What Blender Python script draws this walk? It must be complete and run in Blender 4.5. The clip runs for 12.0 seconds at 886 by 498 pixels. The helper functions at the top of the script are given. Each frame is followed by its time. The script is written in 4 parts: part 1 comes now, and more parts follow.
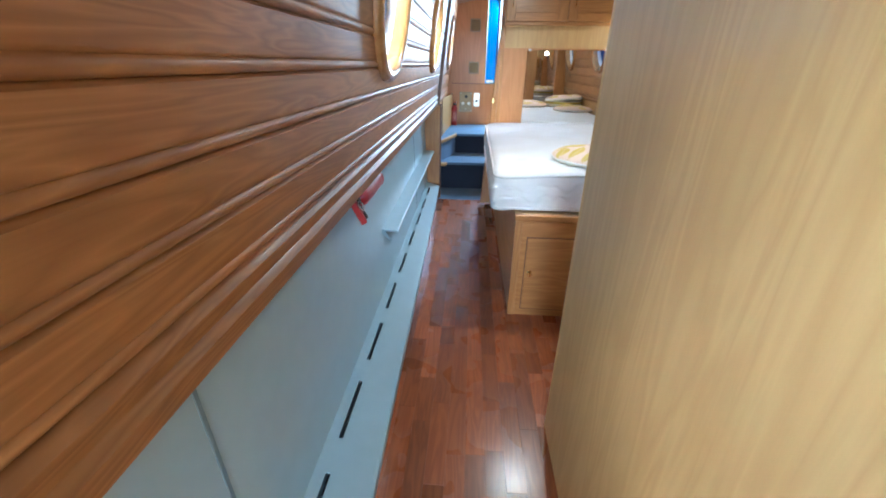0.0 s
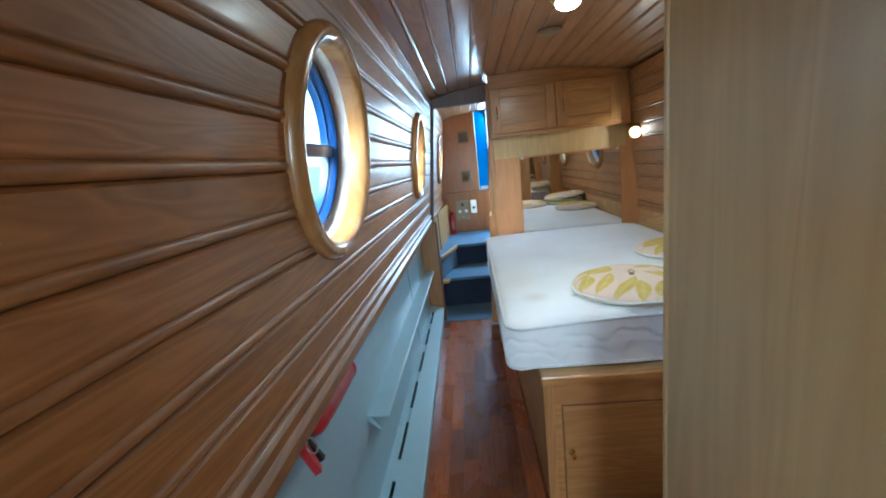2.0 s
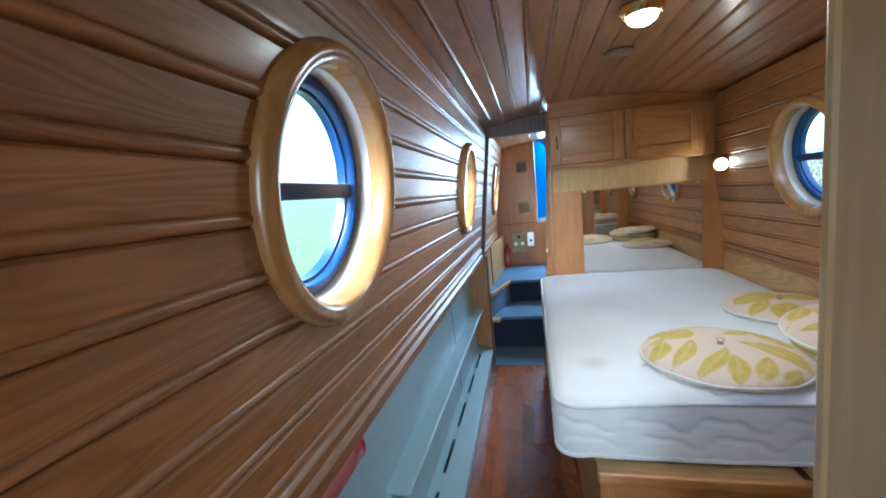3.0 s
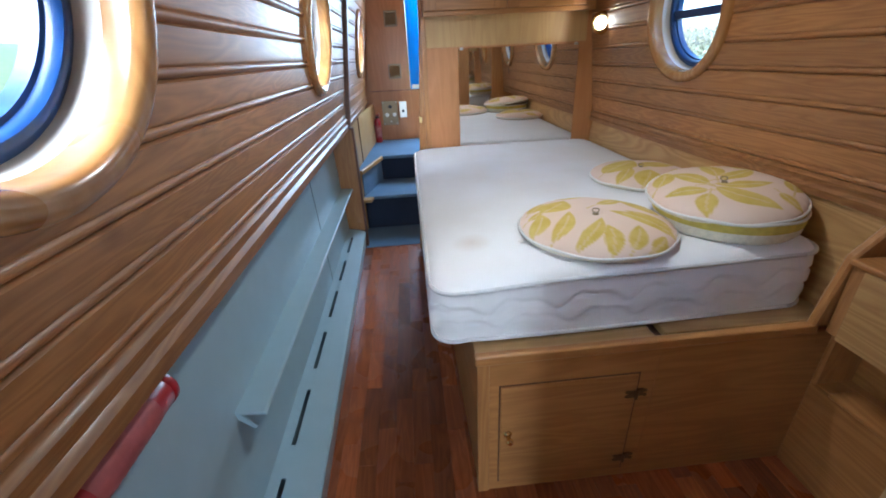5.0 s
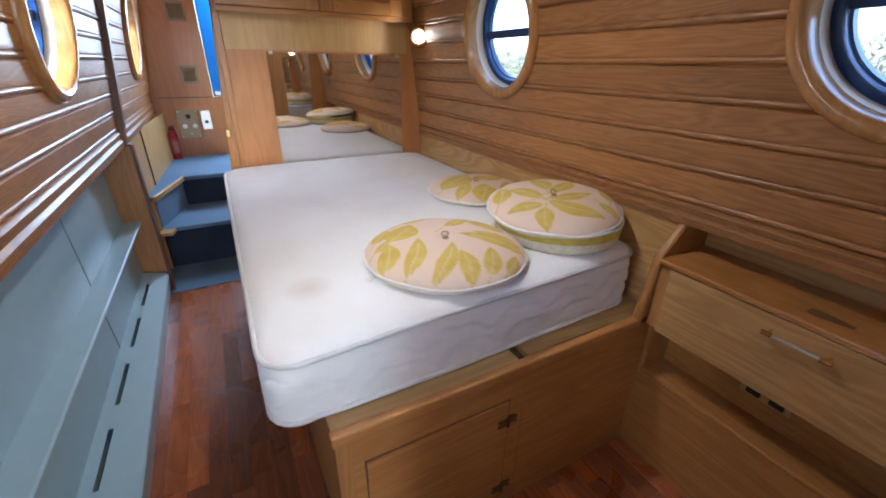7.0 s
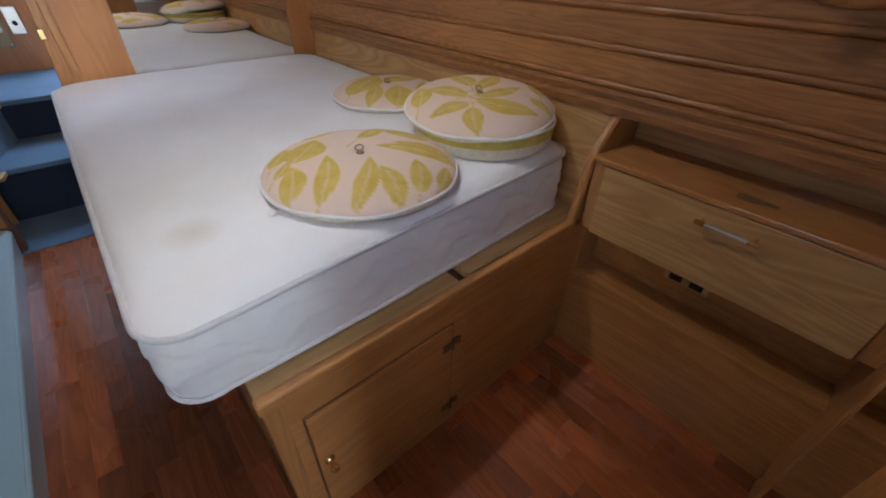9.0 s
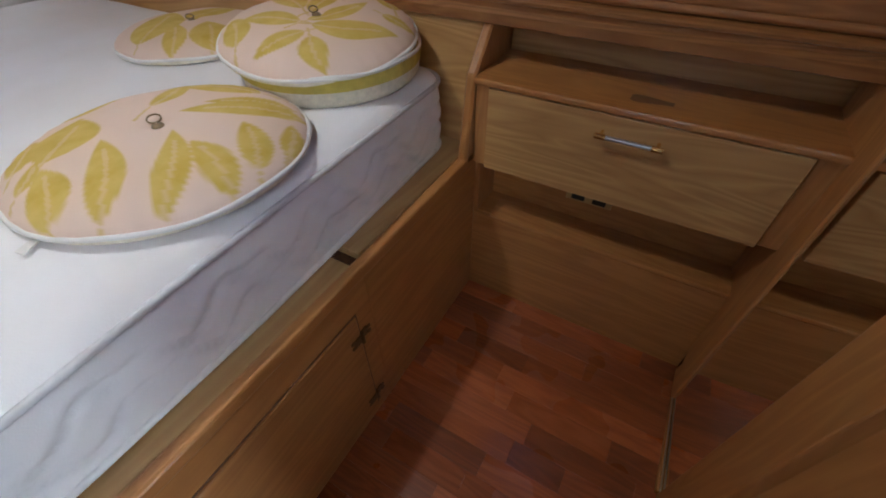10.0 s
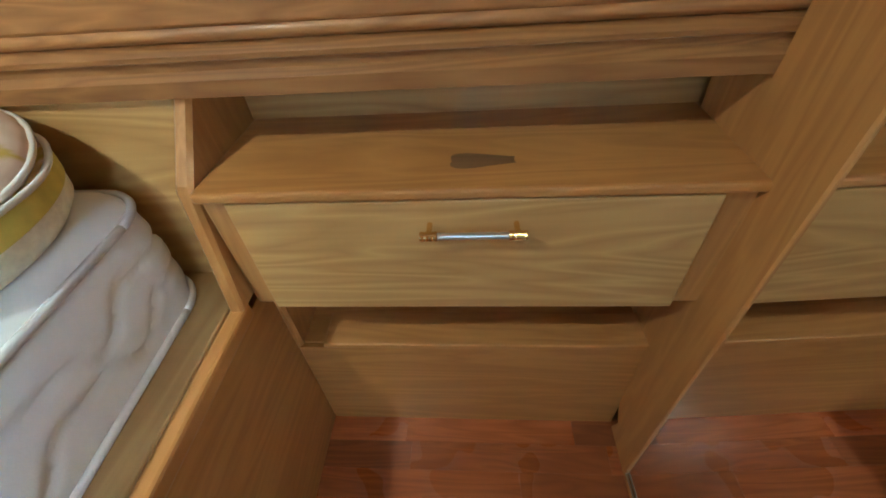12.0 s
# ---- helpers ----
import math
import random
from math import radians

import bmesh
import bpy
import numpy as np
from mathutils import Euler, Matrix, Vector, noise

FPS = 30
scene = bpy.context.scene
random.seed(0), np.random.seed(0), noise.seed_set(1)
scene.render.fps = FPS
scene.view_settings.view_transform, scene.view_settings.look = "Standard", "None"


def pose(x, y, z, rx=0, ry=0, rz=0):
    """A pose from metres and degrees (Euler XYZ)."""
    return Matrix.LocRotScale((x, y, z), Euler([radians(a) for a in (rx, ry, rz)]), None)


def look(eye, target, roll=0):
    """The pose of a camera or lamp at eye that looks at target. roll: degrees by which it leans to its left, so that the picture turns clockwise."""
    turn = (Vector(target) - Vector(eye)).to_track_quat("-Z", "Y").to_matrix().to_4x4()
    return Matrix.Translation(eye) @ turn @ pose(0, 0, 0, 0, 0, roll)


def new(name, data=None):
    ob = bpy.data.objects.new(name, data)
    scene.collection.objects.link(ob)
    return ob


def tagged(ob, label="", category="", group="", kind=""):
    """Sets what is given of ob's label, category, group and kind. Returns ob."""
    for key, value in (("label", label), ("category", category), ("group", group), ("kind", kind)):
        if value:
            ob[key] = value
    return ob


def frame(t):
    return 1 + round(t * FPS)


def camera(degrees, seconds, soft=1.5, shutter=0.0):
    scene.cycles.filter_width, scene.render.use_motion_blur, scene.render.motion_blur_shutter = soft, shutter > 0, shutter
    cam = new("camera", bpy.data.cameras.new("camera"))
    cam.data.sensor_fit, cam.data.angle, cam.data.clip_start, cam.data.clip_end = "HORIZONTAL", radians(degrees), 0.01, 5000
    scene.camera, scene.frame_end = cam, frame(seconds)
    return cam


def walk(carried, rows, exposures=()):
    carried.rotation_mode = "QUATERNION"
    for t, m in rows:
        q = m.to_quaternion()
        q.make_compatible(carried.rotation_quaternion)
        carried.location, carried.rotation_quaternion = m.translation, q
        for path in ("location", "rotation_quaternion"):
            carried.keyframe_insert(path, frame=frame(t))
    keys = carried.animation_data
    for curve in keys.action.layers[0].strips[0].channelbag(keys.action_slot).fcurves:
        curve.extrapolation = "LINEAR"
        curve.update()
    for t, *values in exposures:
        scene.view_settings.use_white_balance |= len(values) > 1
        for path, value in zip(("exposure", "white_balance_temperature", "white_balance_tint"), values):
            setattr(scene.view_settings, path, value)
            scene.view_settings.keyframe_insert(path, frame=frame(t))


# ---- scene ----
cam = camera(95.6, 12.0, soft=1.9)
PATH = [
    (0, (-0.347, 0.023, 1.281), (-0.459, 1.836, 0.444), 0.9),
    (0.5, (-0.343, 0.123, 1.322), (-0.370, 2.020, 0.690), -1.9),
    (1, (-0.312, 0.299, 1.361), (-0.213, 2.225, 0.829), -4.5),
    (1.5, (-0.312, 0.411, 1.384), (-0.244, 2.347, 0.884), -4.3),
    (2, (-0.300, 0.556, 1.421), (-0.465, 2.507, 1.012), -6.4),
    (2.5, (-0.263, 0.686, 1.442), (-0.636, 2.630, 1.155), -6.9),
    (2.7, (-0.257, 0.731, 1.456), (-0.700, 2.665, 1.204), -5.3),
    (4.3, (-0.213, 0.964, 1.440), (-0.543, 2.871, 0.936), -3.6),
    (4.5, (-0.253, 0.994, 1.404), (-0.466, 2.889, 0.803), -1.8),
    (5, (-0.239, 1.074, 1.368), (-0.117, 2.872, 0.501), -2.9),
    (5.5, (-0.227, 1.135, 1.329), (0.121, 2.832, 0.329), -2.1),
    (6, (-0.209, 1.203, 1.330), (0.475, 2.799, 0.338), -0.5),
    (6.5, (-0.188, 1.246, 1.350), (0.659, 2.800, 0.419), 0.6),
    (6.7, (-0.194, 1.262, 1.352), (0.654, 2.856, 0.491), 0.7),
    (8.3, (-0.171, 1.354, 1.377), (0.844, 2.879, 0.573), 1.2),
    (8.5, (-0.162, 1.367, 1.353), (0.854, 2.829, 0.441), 1.3),
    (9, (-0.128, 1.410, 1.286), (0.944, 2.610, 0.099), 1.3),
    (9.5, (-0.062, 1.448, 1.223), (1.035, 2.422, -0.137), 1.1),
    (10, (0.039, 1.513, 1.207), (1.268, 2.237, -0.194), -0.8),
    (10.5, (0.109, 1.566, 1.189), (1.473, 2.054, -0.190), -1.7),
    (11, (0.204, 1.617, 1.198), (1.649, 1.809, -0.172), -2.0),
    (11.5, (0.344, 1.624, 1.169), (1.762, 1.664, -0.241), -2.4),
    (12, (0.503, 1.559, 1.117), (1.957, 1.712, -0.248), -4.8),
]
EXPO = [(0.0, 3.95, 4800, -2), (0.5, 3.85, 4700, -5), (1.5, 3.4, 4600, -10), (2.5, 3.4, 4650, -6), (4.5, 3.4, 4800, 0), (5.5, 3.25, 5050, 5), (6.5, 3.45, 5250, 8), (8.5, 2.95, 5200, 8), (9.5, 2.85, 5250, 7), (10.5, 3.35, 5150, 4), (11.5, 3.95, 5050, -9), (12.0, 4.3, 4850, -17)]
walk(cam, [(t, look(eye, target, roll)) for t, eye, target, roll in PATH], EXPO)

# ---------------------------------------------------------------- light
world = bpy.data.worlds.new("sky")
scene.world = world
world.use_nodes = True
wn = world.node_tree
sky = wn.nodes.new("ShaderNodeTexSky")
sky.sky_type = "NISHITA"
sky.sun_disc = False
sky.sun_elevation = radians(44)
sky.sun_rotation = radians(-143)
sky.dust_density = 4.0
wn.nodes["Background"].inputs["Strength"].default_value = 0.15
wn.links.new(sky.outputs[0], wn.nodes["Background"].inputs[0])
sun = new("sun", bpy.data.lights.new("sun", "SUN"))
sun.data.energy, sun.data.angle, sun.data.color = 1.05, radians(75), (1.0, 0.97, 0.94)
sun.matrix_world = look((-3.8, -5, 6.5), (0, 0, 1))


def lamp_light(name, at, aim, size, watts, colour):
    l = new(name, bpy.data.lights.new(name, "AREA"))
    l.data.shape, l.data.size, l.data.energy, l.data.color = "DISK", size, watts, colour
    l.matrix_world = look(at, aim)
    return l


WARM = (1.0, 0.86, 0.68)
lamp_light("ceiling_lamp_light", (0.156, 2.36, 1.955), (0.156, 2.361, 0), 0.08, 0.8, WARM)
lamp_light("reading_lamp_light", (0.918, 3.682, 1.502), (0.3, 3.82, 1.43), 0.04, 0.12, WARM)
# fill lamp added at an unseen, assumed stern doorway; daylight from the bow hatch
stern = new("stern_daylight", bpy.data.lights.new("stern_daylight", "AREA"))
stern.data.shape, stern.data.size, stern.data.size_y, stern.data.energy, stern.data.color = "RECTANGLE", 0.5, 1.4, 2.7, (0.92, 0.96, 1.0)
stern.matrix_world = look((-0.40, -2.1, 1.25), (-0.25, 2.0, 0.7))
bow = new("bow_daylight", bpy.data.lights.new("bow_daylight", "AREA"))
bow.data.shape, bow.data.size, bow.data.size_y, bow.data.energy, bow.data.color = "RECTANGLE", 0.5, 0.9, 4.2, (0.85, 0.93, 1.0)
bow.matrix_world = look((0.15, 5.95, 1.6), (-0.4, 4.2, 0.6))


# ---------------------------------------------------------------- materials
def mat(name):
    m = bpy.data.materials.new(name)
    m.use_nodes = True
    return m, m.node_tree.nodes, m.node_tree.links, m.node_tree.nodes["Principled BSDF"]


def ramp(nd, stops):
    r = nd.new("ShaderNodeValToRGB")
    e = r.color_ramp.elements
    while len(e) < len(stops):
        e.new(0.5)
    for k, (p, c) in zip(e, stops):
        k.position, k.color = p, (*c, 1)
    return r


def wood(name, light, dark, axis="y", rough=0.35, coat=0.3, fine=1.0, island=False, vary=0.25, stains=(), rings_n=16.0):
    """Timber with rings and pores drawn out along one axis; every piece has its own cut and tone."""
    m, nd, lk, p = mat(name)
    co = nd.new("ShaderNodeTexCoord")
    if island:
        rnd = nd.new("ShaderNodeNewGeometry").outputs["Random Per Island"]
    else:
        rnd = nd.new("ShaderNodeObjectInfo").outputs["Random"]
    off = nd.new("ShaderNodeVectorMath")
    off.operation = "MULTIPLY_ADD"
    comb = nd.new("ShaderNodeCombineXYZ")
    for k in range(3):
        lk.new(rnd, comb.inputs[k])
    lk.new(comb.outputs[0], off.inputs[0])
    off.inputs[1].default_value = (13.7, 9.1, 17.3)
    lk.new(co.outputs["Object"], off.inputs[2])
    mp = nd.new("ShaderNodeMapping")
    lk.new(off.outputs[0], mp.inputs["Vector"])
    a = "xyz".index(axis)
    sc = [9.0 * fine] * 3
    sc[a] = 0.9 * fine
    mp.inputs["Scale"].default_value = sc
    n1 = nd.new("ShaderNodeTexNoise")
    n1.inputs["Scale"].default_value, n1.inputs["Detail"].default_value, n1.inputs["Distortion"].default_value = 1.2, 3.0, 0.6
    lk.new(mp.outputs[0], n1.inputs["Vector"])
    rings = nd.new("ShaderNodeMath")
    rings.operation = "MULTIPLY"
    lk.new(n1.outputs["Fac"], rings.inputs[0])
    rings.inputs[1].default_value = rings_n
    fr = nd.new("ShaderNodeMath")
    fr.operation = "PINGPONG"
    lk.new(rings.outputs[0], fr.inputs[0])
    fr.inputs[1].default_value = 1.0
    mp2 = nd.new("ShaderNodeMapping")
    lk.new(off.outputs[0], mp2.inputs["Vector"])
    sc2 = [260.0 * fine] * 3
    sc2[a] = 7.0 * fine
    mp2.inputs["Scale"].default_value = sc2
    n2 = nd.new("ShaderNodeTexNoise")
    n2.inputs["Scale"].default_value, n2.inputs["Detail"].default_value = 1.0, 2.0
    lk.new(mp2.outputs[0], n2.inputs["Vector"])
    n3 = nd.new("ShaderNodeTexNoise")
    n3.inputs["Scale"].default_value, n3.inputs["Detail"].default_value = 2.3, 3.0
    lk.new(off.outputs[0], n3.inputs["Vector"])
    s1 = nd.new("ShaderNodeMath")
    s1.operation = "MULTIPLY_ADD"
    lk.new(n2.outputs["Fac"], s1.inputs[0])
    s1.inputs[1].default_value = 0.55
    lk.new(fr.outputs[0], s1.inputs[2])
    s2 = nd.new("ShaderNodeMath")
    s2.operation = "MULTIPLY_ADD"
    lk.new(n3.outputs["Fac"], s2.inputs[0])
    s2.inputs[1].default_value = 0.9
    lk.new(s1.outputs[0], s2.inputs[2])
    mid = [(u + v) / 2 for u, v in zip(light, dark)]
    r = ramp(nd, [(0.25, light), (0.6, mid), (1.0, dark)])
    half = nd.new("ShaderNodeMath")
    half.operation = "MULTIPLY"
    half.inputs[1].default_value = 0.5
    lk.new(s2.outputs[0], half.inputs[0])
    lk.new(half.outputs[0], r.inputs[0])
    hs = nd.new("ShaderNodeHueSaturation")
    mr = nd.new("ShaderNodeMapRange")
    lk.new(rnd, mr.inputs[0])
    mr.inputs[3].default_value, mr.inputs[4].default_value = 1 - vary, 1 + vary
    lk.new(mr.outputs[0], hs.inputs["Value"])
    lk.new(r.outputs[0], hs.inputs["Color"])
    tone = hs.outputs[0]
    for at, reach in stains:
        ds = nd.new("ShaderNodeVectorMath")
        ds.operation = "DISTANCE"
        lk.new(co.outputs["Object"], ds.inputs[0])
        ds.inputs[1].default_value = at
        nz = nd.new("ShaderNodeTexNoise")
        nz.inputs["Scale"].default_value, nz.inputs["Detail"].default_value = 14.0, 4.0
        lk.new(co.outputs["Object"], nz.inputs["Vector"])
        sm = nd.new("ShaderNodeMath")
        sm.operation = "MULTIPLY_ADD"
        lk.new(nz.outputs["Fac"], sm.inputs[0])
        sm.inputs[1].default_value = reach
        lk.new(ds.outputs["Value"], sm.inputs[2])
        sr = ramp(nd, [(reach * 0.7, (0.42, 0.38, 0.36)), (reach * 1.4, (1, 1, 1))])
        lk.new(sm.outputs[0], sr.inputs[0])
        mx = nd.new("ShaderNodeMix")
        mx.data_type, mx.blend_type = "RGBA", "MULTIPLY"
        mx.inputs["Factor"].default_value = 0.8
        lk.new(tone, mx.inputs["A"])
        lk.new(sr.outputs[0], mx.inputs["B"])
        tone = mx.outputs["Result"]
    lk.new(tone, p.inputs["Base Color"])
    mr2 = nd.new("ShaderNodeMapRange")
    lk.new(n3.outputs["Fac"], mr2.inputs[0])
    mr2.inputs[3].default_value, mr2.inputs[4].default_value = rough - 0.08, rough + 0.12
    lk.new(mr2.outputs[0], p.inputs["Roughness"])
    p.inputs["Coat Weight"].default_value = coat
    p.inputs["Coat Roughness"].default_value = 0.18
    b = nd.new("ShaderNodeBump")
    b.inputs["Strength"].default_value, b.inputs["Distance"].default_value = 0.05, 0.002
    lk.new(s1.outputs[0], b.inputs["Height"])
    lk.new(b.outputs[0], p.inputs["Normal"])
    return m


def plain(name, colour, rough=0.5, metal=0.0, speck=0.12, scale=30.0, bump=0.1, coat=0.0):
    m, nd, lk, p = mat(name)
    co = nd.new("ShaderNodeTexCoord")
    n = nd.new("ShaderNodeTexNoise")
    n.inputs["Scale"].default_value, n.inputs["Detail"].default_value = scale, 6.0
    lk.new(co.outputs["Object"], n.inputs["Vector"])
    n2 = nd.new("ShaderNodeTexNoise")
    n2.inputs["Scale"].default_value = 2.1
    lk.new(co.outputs["Object"], n2.inputs["Vector"])
    mx = nd.new("ShaderNodeMath")
    mx.operation = "ADD"
    lk.new(n.outputs["Fac"], mx.inputs[0])
    lk.new(n2.outputs["Fac"], mx.inputs[1])
    mr = nd.new("ShaderNodeMapRange")
    lk.new(mx.outputs[0], mr.inputs[0])
    mr.inputs[1].default_value, mr.inputs[2].default_value = 0.6, 1.4
    r = ramp(nd, [(0.0, [c * (1 - speck) for c in colour]), (1.0, [min(1, c * (1 + speck)) for c in colour])])
    lk.new(mr.outputs[0], r.inputs[0])
    lk.new(r.outputs[0], p.inputs["Base Color"])
    p.inputs["Roughness"].default_value, p.inputs["Metallic"].default_value = rough, metal
    p.inputs["Coat Weight"].default_value = coat
    b = nd.new("ShaderNodeBump")
    b.inputs["Strength"].default_value, b.inputs["Distance"].default_value = bump, 0.002
    lk.new(n.outputs["Fac"], b.inputs["Height"])
    lk.new(b.outputs[0], p.inputs["Normal"])
    return m


def glow(name, colour, strength):
    m, nd, lk, p = mat(name)
    p.inputs["Base Color"].default_value = (*colour, 1)
    p.inputs["Emission Color"].default_value = (*colour, 1)
    p.inputs["Emission Strength"].default_value = strength
    return m


OAK = wood("varnished_oak_boards", (0.41, 0.190, 0.057), (0.25, 0.104, 0.029), "y", 0.44, 0.14, 1.0, vary=0.16, stains=(((1.0, 1.52, 1.17), 0.07), ((0.99, 1.36, 1.20), 0.05), ((-0.64, 1.62, 1.17), 0.04)), rings_n=30.0)
OAK_CEIL = wood("varnished_ceiling_boards", (0.41, 0.20, 0.074), (0.28, 0.12, 0.04), "y", 0.34, 0.3, 1.0, island=True, vary=0.12)
OAK_X = wood("oak_cross_grain", (0.51, 0.245, 0.068), (0.36, 0.155, 0.040), "x", 0.38, 0.25, 1.0, vary=0.08)
OAK_Z = wood("oak_upright_grain", (0.48, 0.235, 0.068), (0.35, 0.155, 0.042), "z", 0.38, 0.25, 1.0, vary=0.08)
OAK_Y = wood("oak_long_grain", (0.51, 0.245, 0.068), (0.36, 0.155, 0.040), "y", 0.38, 0.25, 1.0, vary=0.06)
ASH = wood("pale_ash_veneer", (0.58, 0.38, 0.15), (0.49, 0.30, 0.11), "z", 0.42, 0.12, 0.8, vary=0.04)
ASH_Y = wood("pale_ash_drawer", (0.56, 0.345, 0.125), (0.37, 0.195, 0.06), "y", 0.4, 0.2, 0.55, vary=0.05, rings_n=34.0)
ASH_X = wood("pale_ash_slat", (0.52, 0.34, 0.135), (0.38, 0.22, 0.075), "x", 0.5, 0.1, 0.8, vary=0.06)
RING = wood("honey_varnished_ring", (0.46, 0.24, 0.08), (0.33, 0.15, 0.042), "z", 0.22, 0.6, 0.6, vary=0.06)
CHERRY = wood("reddish_door_panel", (0.52, 0.24, 0.08), (0.43, 0.185, 0.056), "z", 0.4, 0.2, 0.7, vary=0.04)
DARK_WOOD = wood("dark_brown_trim", (0.16, 0.065, 0.025), (0.09, 0.035, 0.014), "z", 0.4, 0.3, 1.0, vary=0.1)
FLOORWOOD = wood("red_hardwood_floor", (0.40, 0.118, 0.034), (0.23, 0.060, 0.018), "y", 0.26, 0.3, 1.4, vary=0.40)
BLUE_PAINT = plain("pale_blue_grey_paint", (0.385, 0.505, 0.55), 0.36, 0, 0.05, 14, 0.06)
LINER = plain("cream_painted_liner", (0.74, 0.69, 0.62), 0.3, 0, 0.12, 9, 0.1)
NAVY = plain("navy_window_frame", (0.012, 0.042, 0.15), 0.3, 0.0, 0.1)
BRIGHT_BLUE = plain("bright_blue_gloss_paint", (0.03, 0.22, 0.72), 0.3, 0, 0.08)
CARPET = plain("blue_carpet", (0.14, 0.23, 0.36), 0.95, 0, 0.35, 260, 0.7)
# the same carpet darkened, the risers' shade put into its colour
CARPET_SHADED = plain("shaded_blue_carpet", (0.018, 0.028, 0.055), 0.95, 0, 0.35, 260, 0.7)
BRASS = plain("polished_brass", (0.80, 0.58, 0.25), 0.2, 1.0, 0.08)
STEEL = plain("brushed_steel", (0.62, 0.60, 0.55), 0.3, 1.0, 0.06)
OLDBRASS = plain("dull_brass_plate", (0.26, 0.20, 0.12), 0.42, 0.7, 0.1)
HINGE = plain("tarnished_hinge", (0.16, 0.10, 0.05), 0.45, 0.8, 0.3)
BLACK = plain("black_plastic", (0.012, 0.012, 0.013), 0.4)
WHITE_PLASTIC = plain("white_plastic", (0.72, 0.71, 0.68), 0.35)
RED = plain("red_enamel", (0.40, 0.014, 0.018), 0.3, 0, 0.1, 12, 0.04, 0.4)
LABEL_PALE = plain("pale_label_print", (0.66, 0.40, 0.36), 0.5)
HULL = plain("steel_hull", (0.05, 0.06, 0.08), 0.6)
SLOT_SHADE = plain("slot_shade", (0.02, 0.018, 0.015), 0.9)
PIPING = plain("grey_piping", (0.60, 0.60, 0.60), 0.8)
FLEECE = plain("cream_fleece", (0.74, 0.70, 0.56), 0.95, 0, 0.2, 90, 0.9)
MUSTARD = plain("mustard_cloth", (0.56, 0.46, 0.08), 0.9, 0, 0.3, 40, 0.5)
BULB = glow("warm_lamp_glass", (1.0, 0.88, 0.70), 3.0)


def mattress_cloth():
    m, nd, lk, p = mat("white_quilted_damask")
    co = nd.new("ShaderNodeTexCoord")
    n = nd.new("ShaderNodeTexNoise")
    n.inputs["Scale"].default_value, n.inputs["Detail"].default_value = 3.0, 4.0
    lk.new(co.outputs["Object"], n.inputs["Vector"])
    r = ramp(nd, [(0.35, (0.80, 0.80, 0.81)), (0.70, (0.74, 0.72, 0.70))])
    lk.new(n.outputs["Fac"], r.inputs[0])
    stain = nd.new("ShaderNodeVectorMath")
    stain.operation = "DISTANCE"
    lk.new(co.outputs["Object"], stain.inputs[0])
    stain.inputs[1].default_value = (-0.06, 2.28, 0.81)
    sr = ramp(nd, [(0.0, (0.62, 0.47, 0.33)), (0.07, (1, 1, 1))])
    lk.new(stain.outputs["Value"], sr.inputs[0])
    mx = nd.new("ShaderNodeMix")
    mx.data_type, mx.blend_type = "RGBA", "MULTIPLY"
    mx.inputs["Factor"].default_value = 0.45
    lk.new(r.outputs[0], mx.inputs["A"])
    lk.new(sr.outputs[0], mx.inputs["B"])
    lk.new(mx.outputs["Result"], p.inputs["Base Color"])
    p.inputs["Roughness"].default_value = 0.85
    p.inputs["Sheen Weight"].default_value = 0.2
    v = nd.new("ShaderNodeTexNoise")
    v.inputs["Scale"].default_value, v.inputs["Detail"].default_value = 420.0, 2.0
    lk.new(co.outputs["Object"], v.inputs["Vector"])
    b = nd.new("ShaderNodeBump")
    b.inputs["Strength"].default_value, b.inputs["Distance"].default_value = 0.25, 0.001
    lk.new(v.outputs["Fac"], b.inputs["Height"])
    lk.new(b.outputs[0], p.inputs["Normal"])
    return m


def leaf_cloth():
    """Pinkish cream linen with a mustard leaf print held as a colour layer on the mesh."""
    m, nd, lk, p = mat("leaf_print_linen")
    at = nd.new("ShaderNodeAttribute")
    at.attribute_name = "print"
    co = nd.new("ShaderNodeTexCoord")
    n = nd.new("ShaderNodeTexNoise")
    n.inputs["Scale"].default_value, n.inputs["Detail"].default_value = 22.0, 4.0
    lk.new(co.outputs["Object"], n.inputs["Vector"])
    r = ramp(nd, [(0.3, (0.50, 0.355, 0.045)), (0.7, (0.60, 0.45, 0.12))])
    lk.new(n.outputs["Fac"], r.inputs[0])
    mx = nd.new("ShaderNodeMix")
    mx.data_type = "RGBA"
    lk.new(at.outputs["Fac"], mx.inputs["Factor"])
    mx.inputs["A"].default_value = (0.68, 0.53, 0.43, 1)
    lk.new(r.outputs[0], mx.inputs["B"])
    lk.new(mx.outputs["Result"], p.inputs["Base Color"])
    p.inputs["Roughness"].default_value = 0.9
    w = nd.new("ShaderNodeTexNoise")
    w.inputs["Scale"].default_value = 700.0
    lk.new(co.outputs["Object"], w.inputs["Vector"])
    b = nd.new("ShaderNodeBump")
    b.inputs["Strength"].default_value, b.inputs["Distance"].default_value = 0.3, 0.001
    lk.new(w.outputs["Fac"], b.inputs["Height"])
    lk.new(b.outputs[0], p.inputs["Normal"])
    return m


def glass():
    m, nd, lk, p = mat("window_glass")
    p.inputs["Base Color"].default_value = (0.97, 0.99, 1, 1)
    p.inputs["Roughness"].default_value = 0.0
    p.inputs["IOR"].default_value = 1.02
    p.inputs["Transmission Weight"].default_value = 1.0
    return m


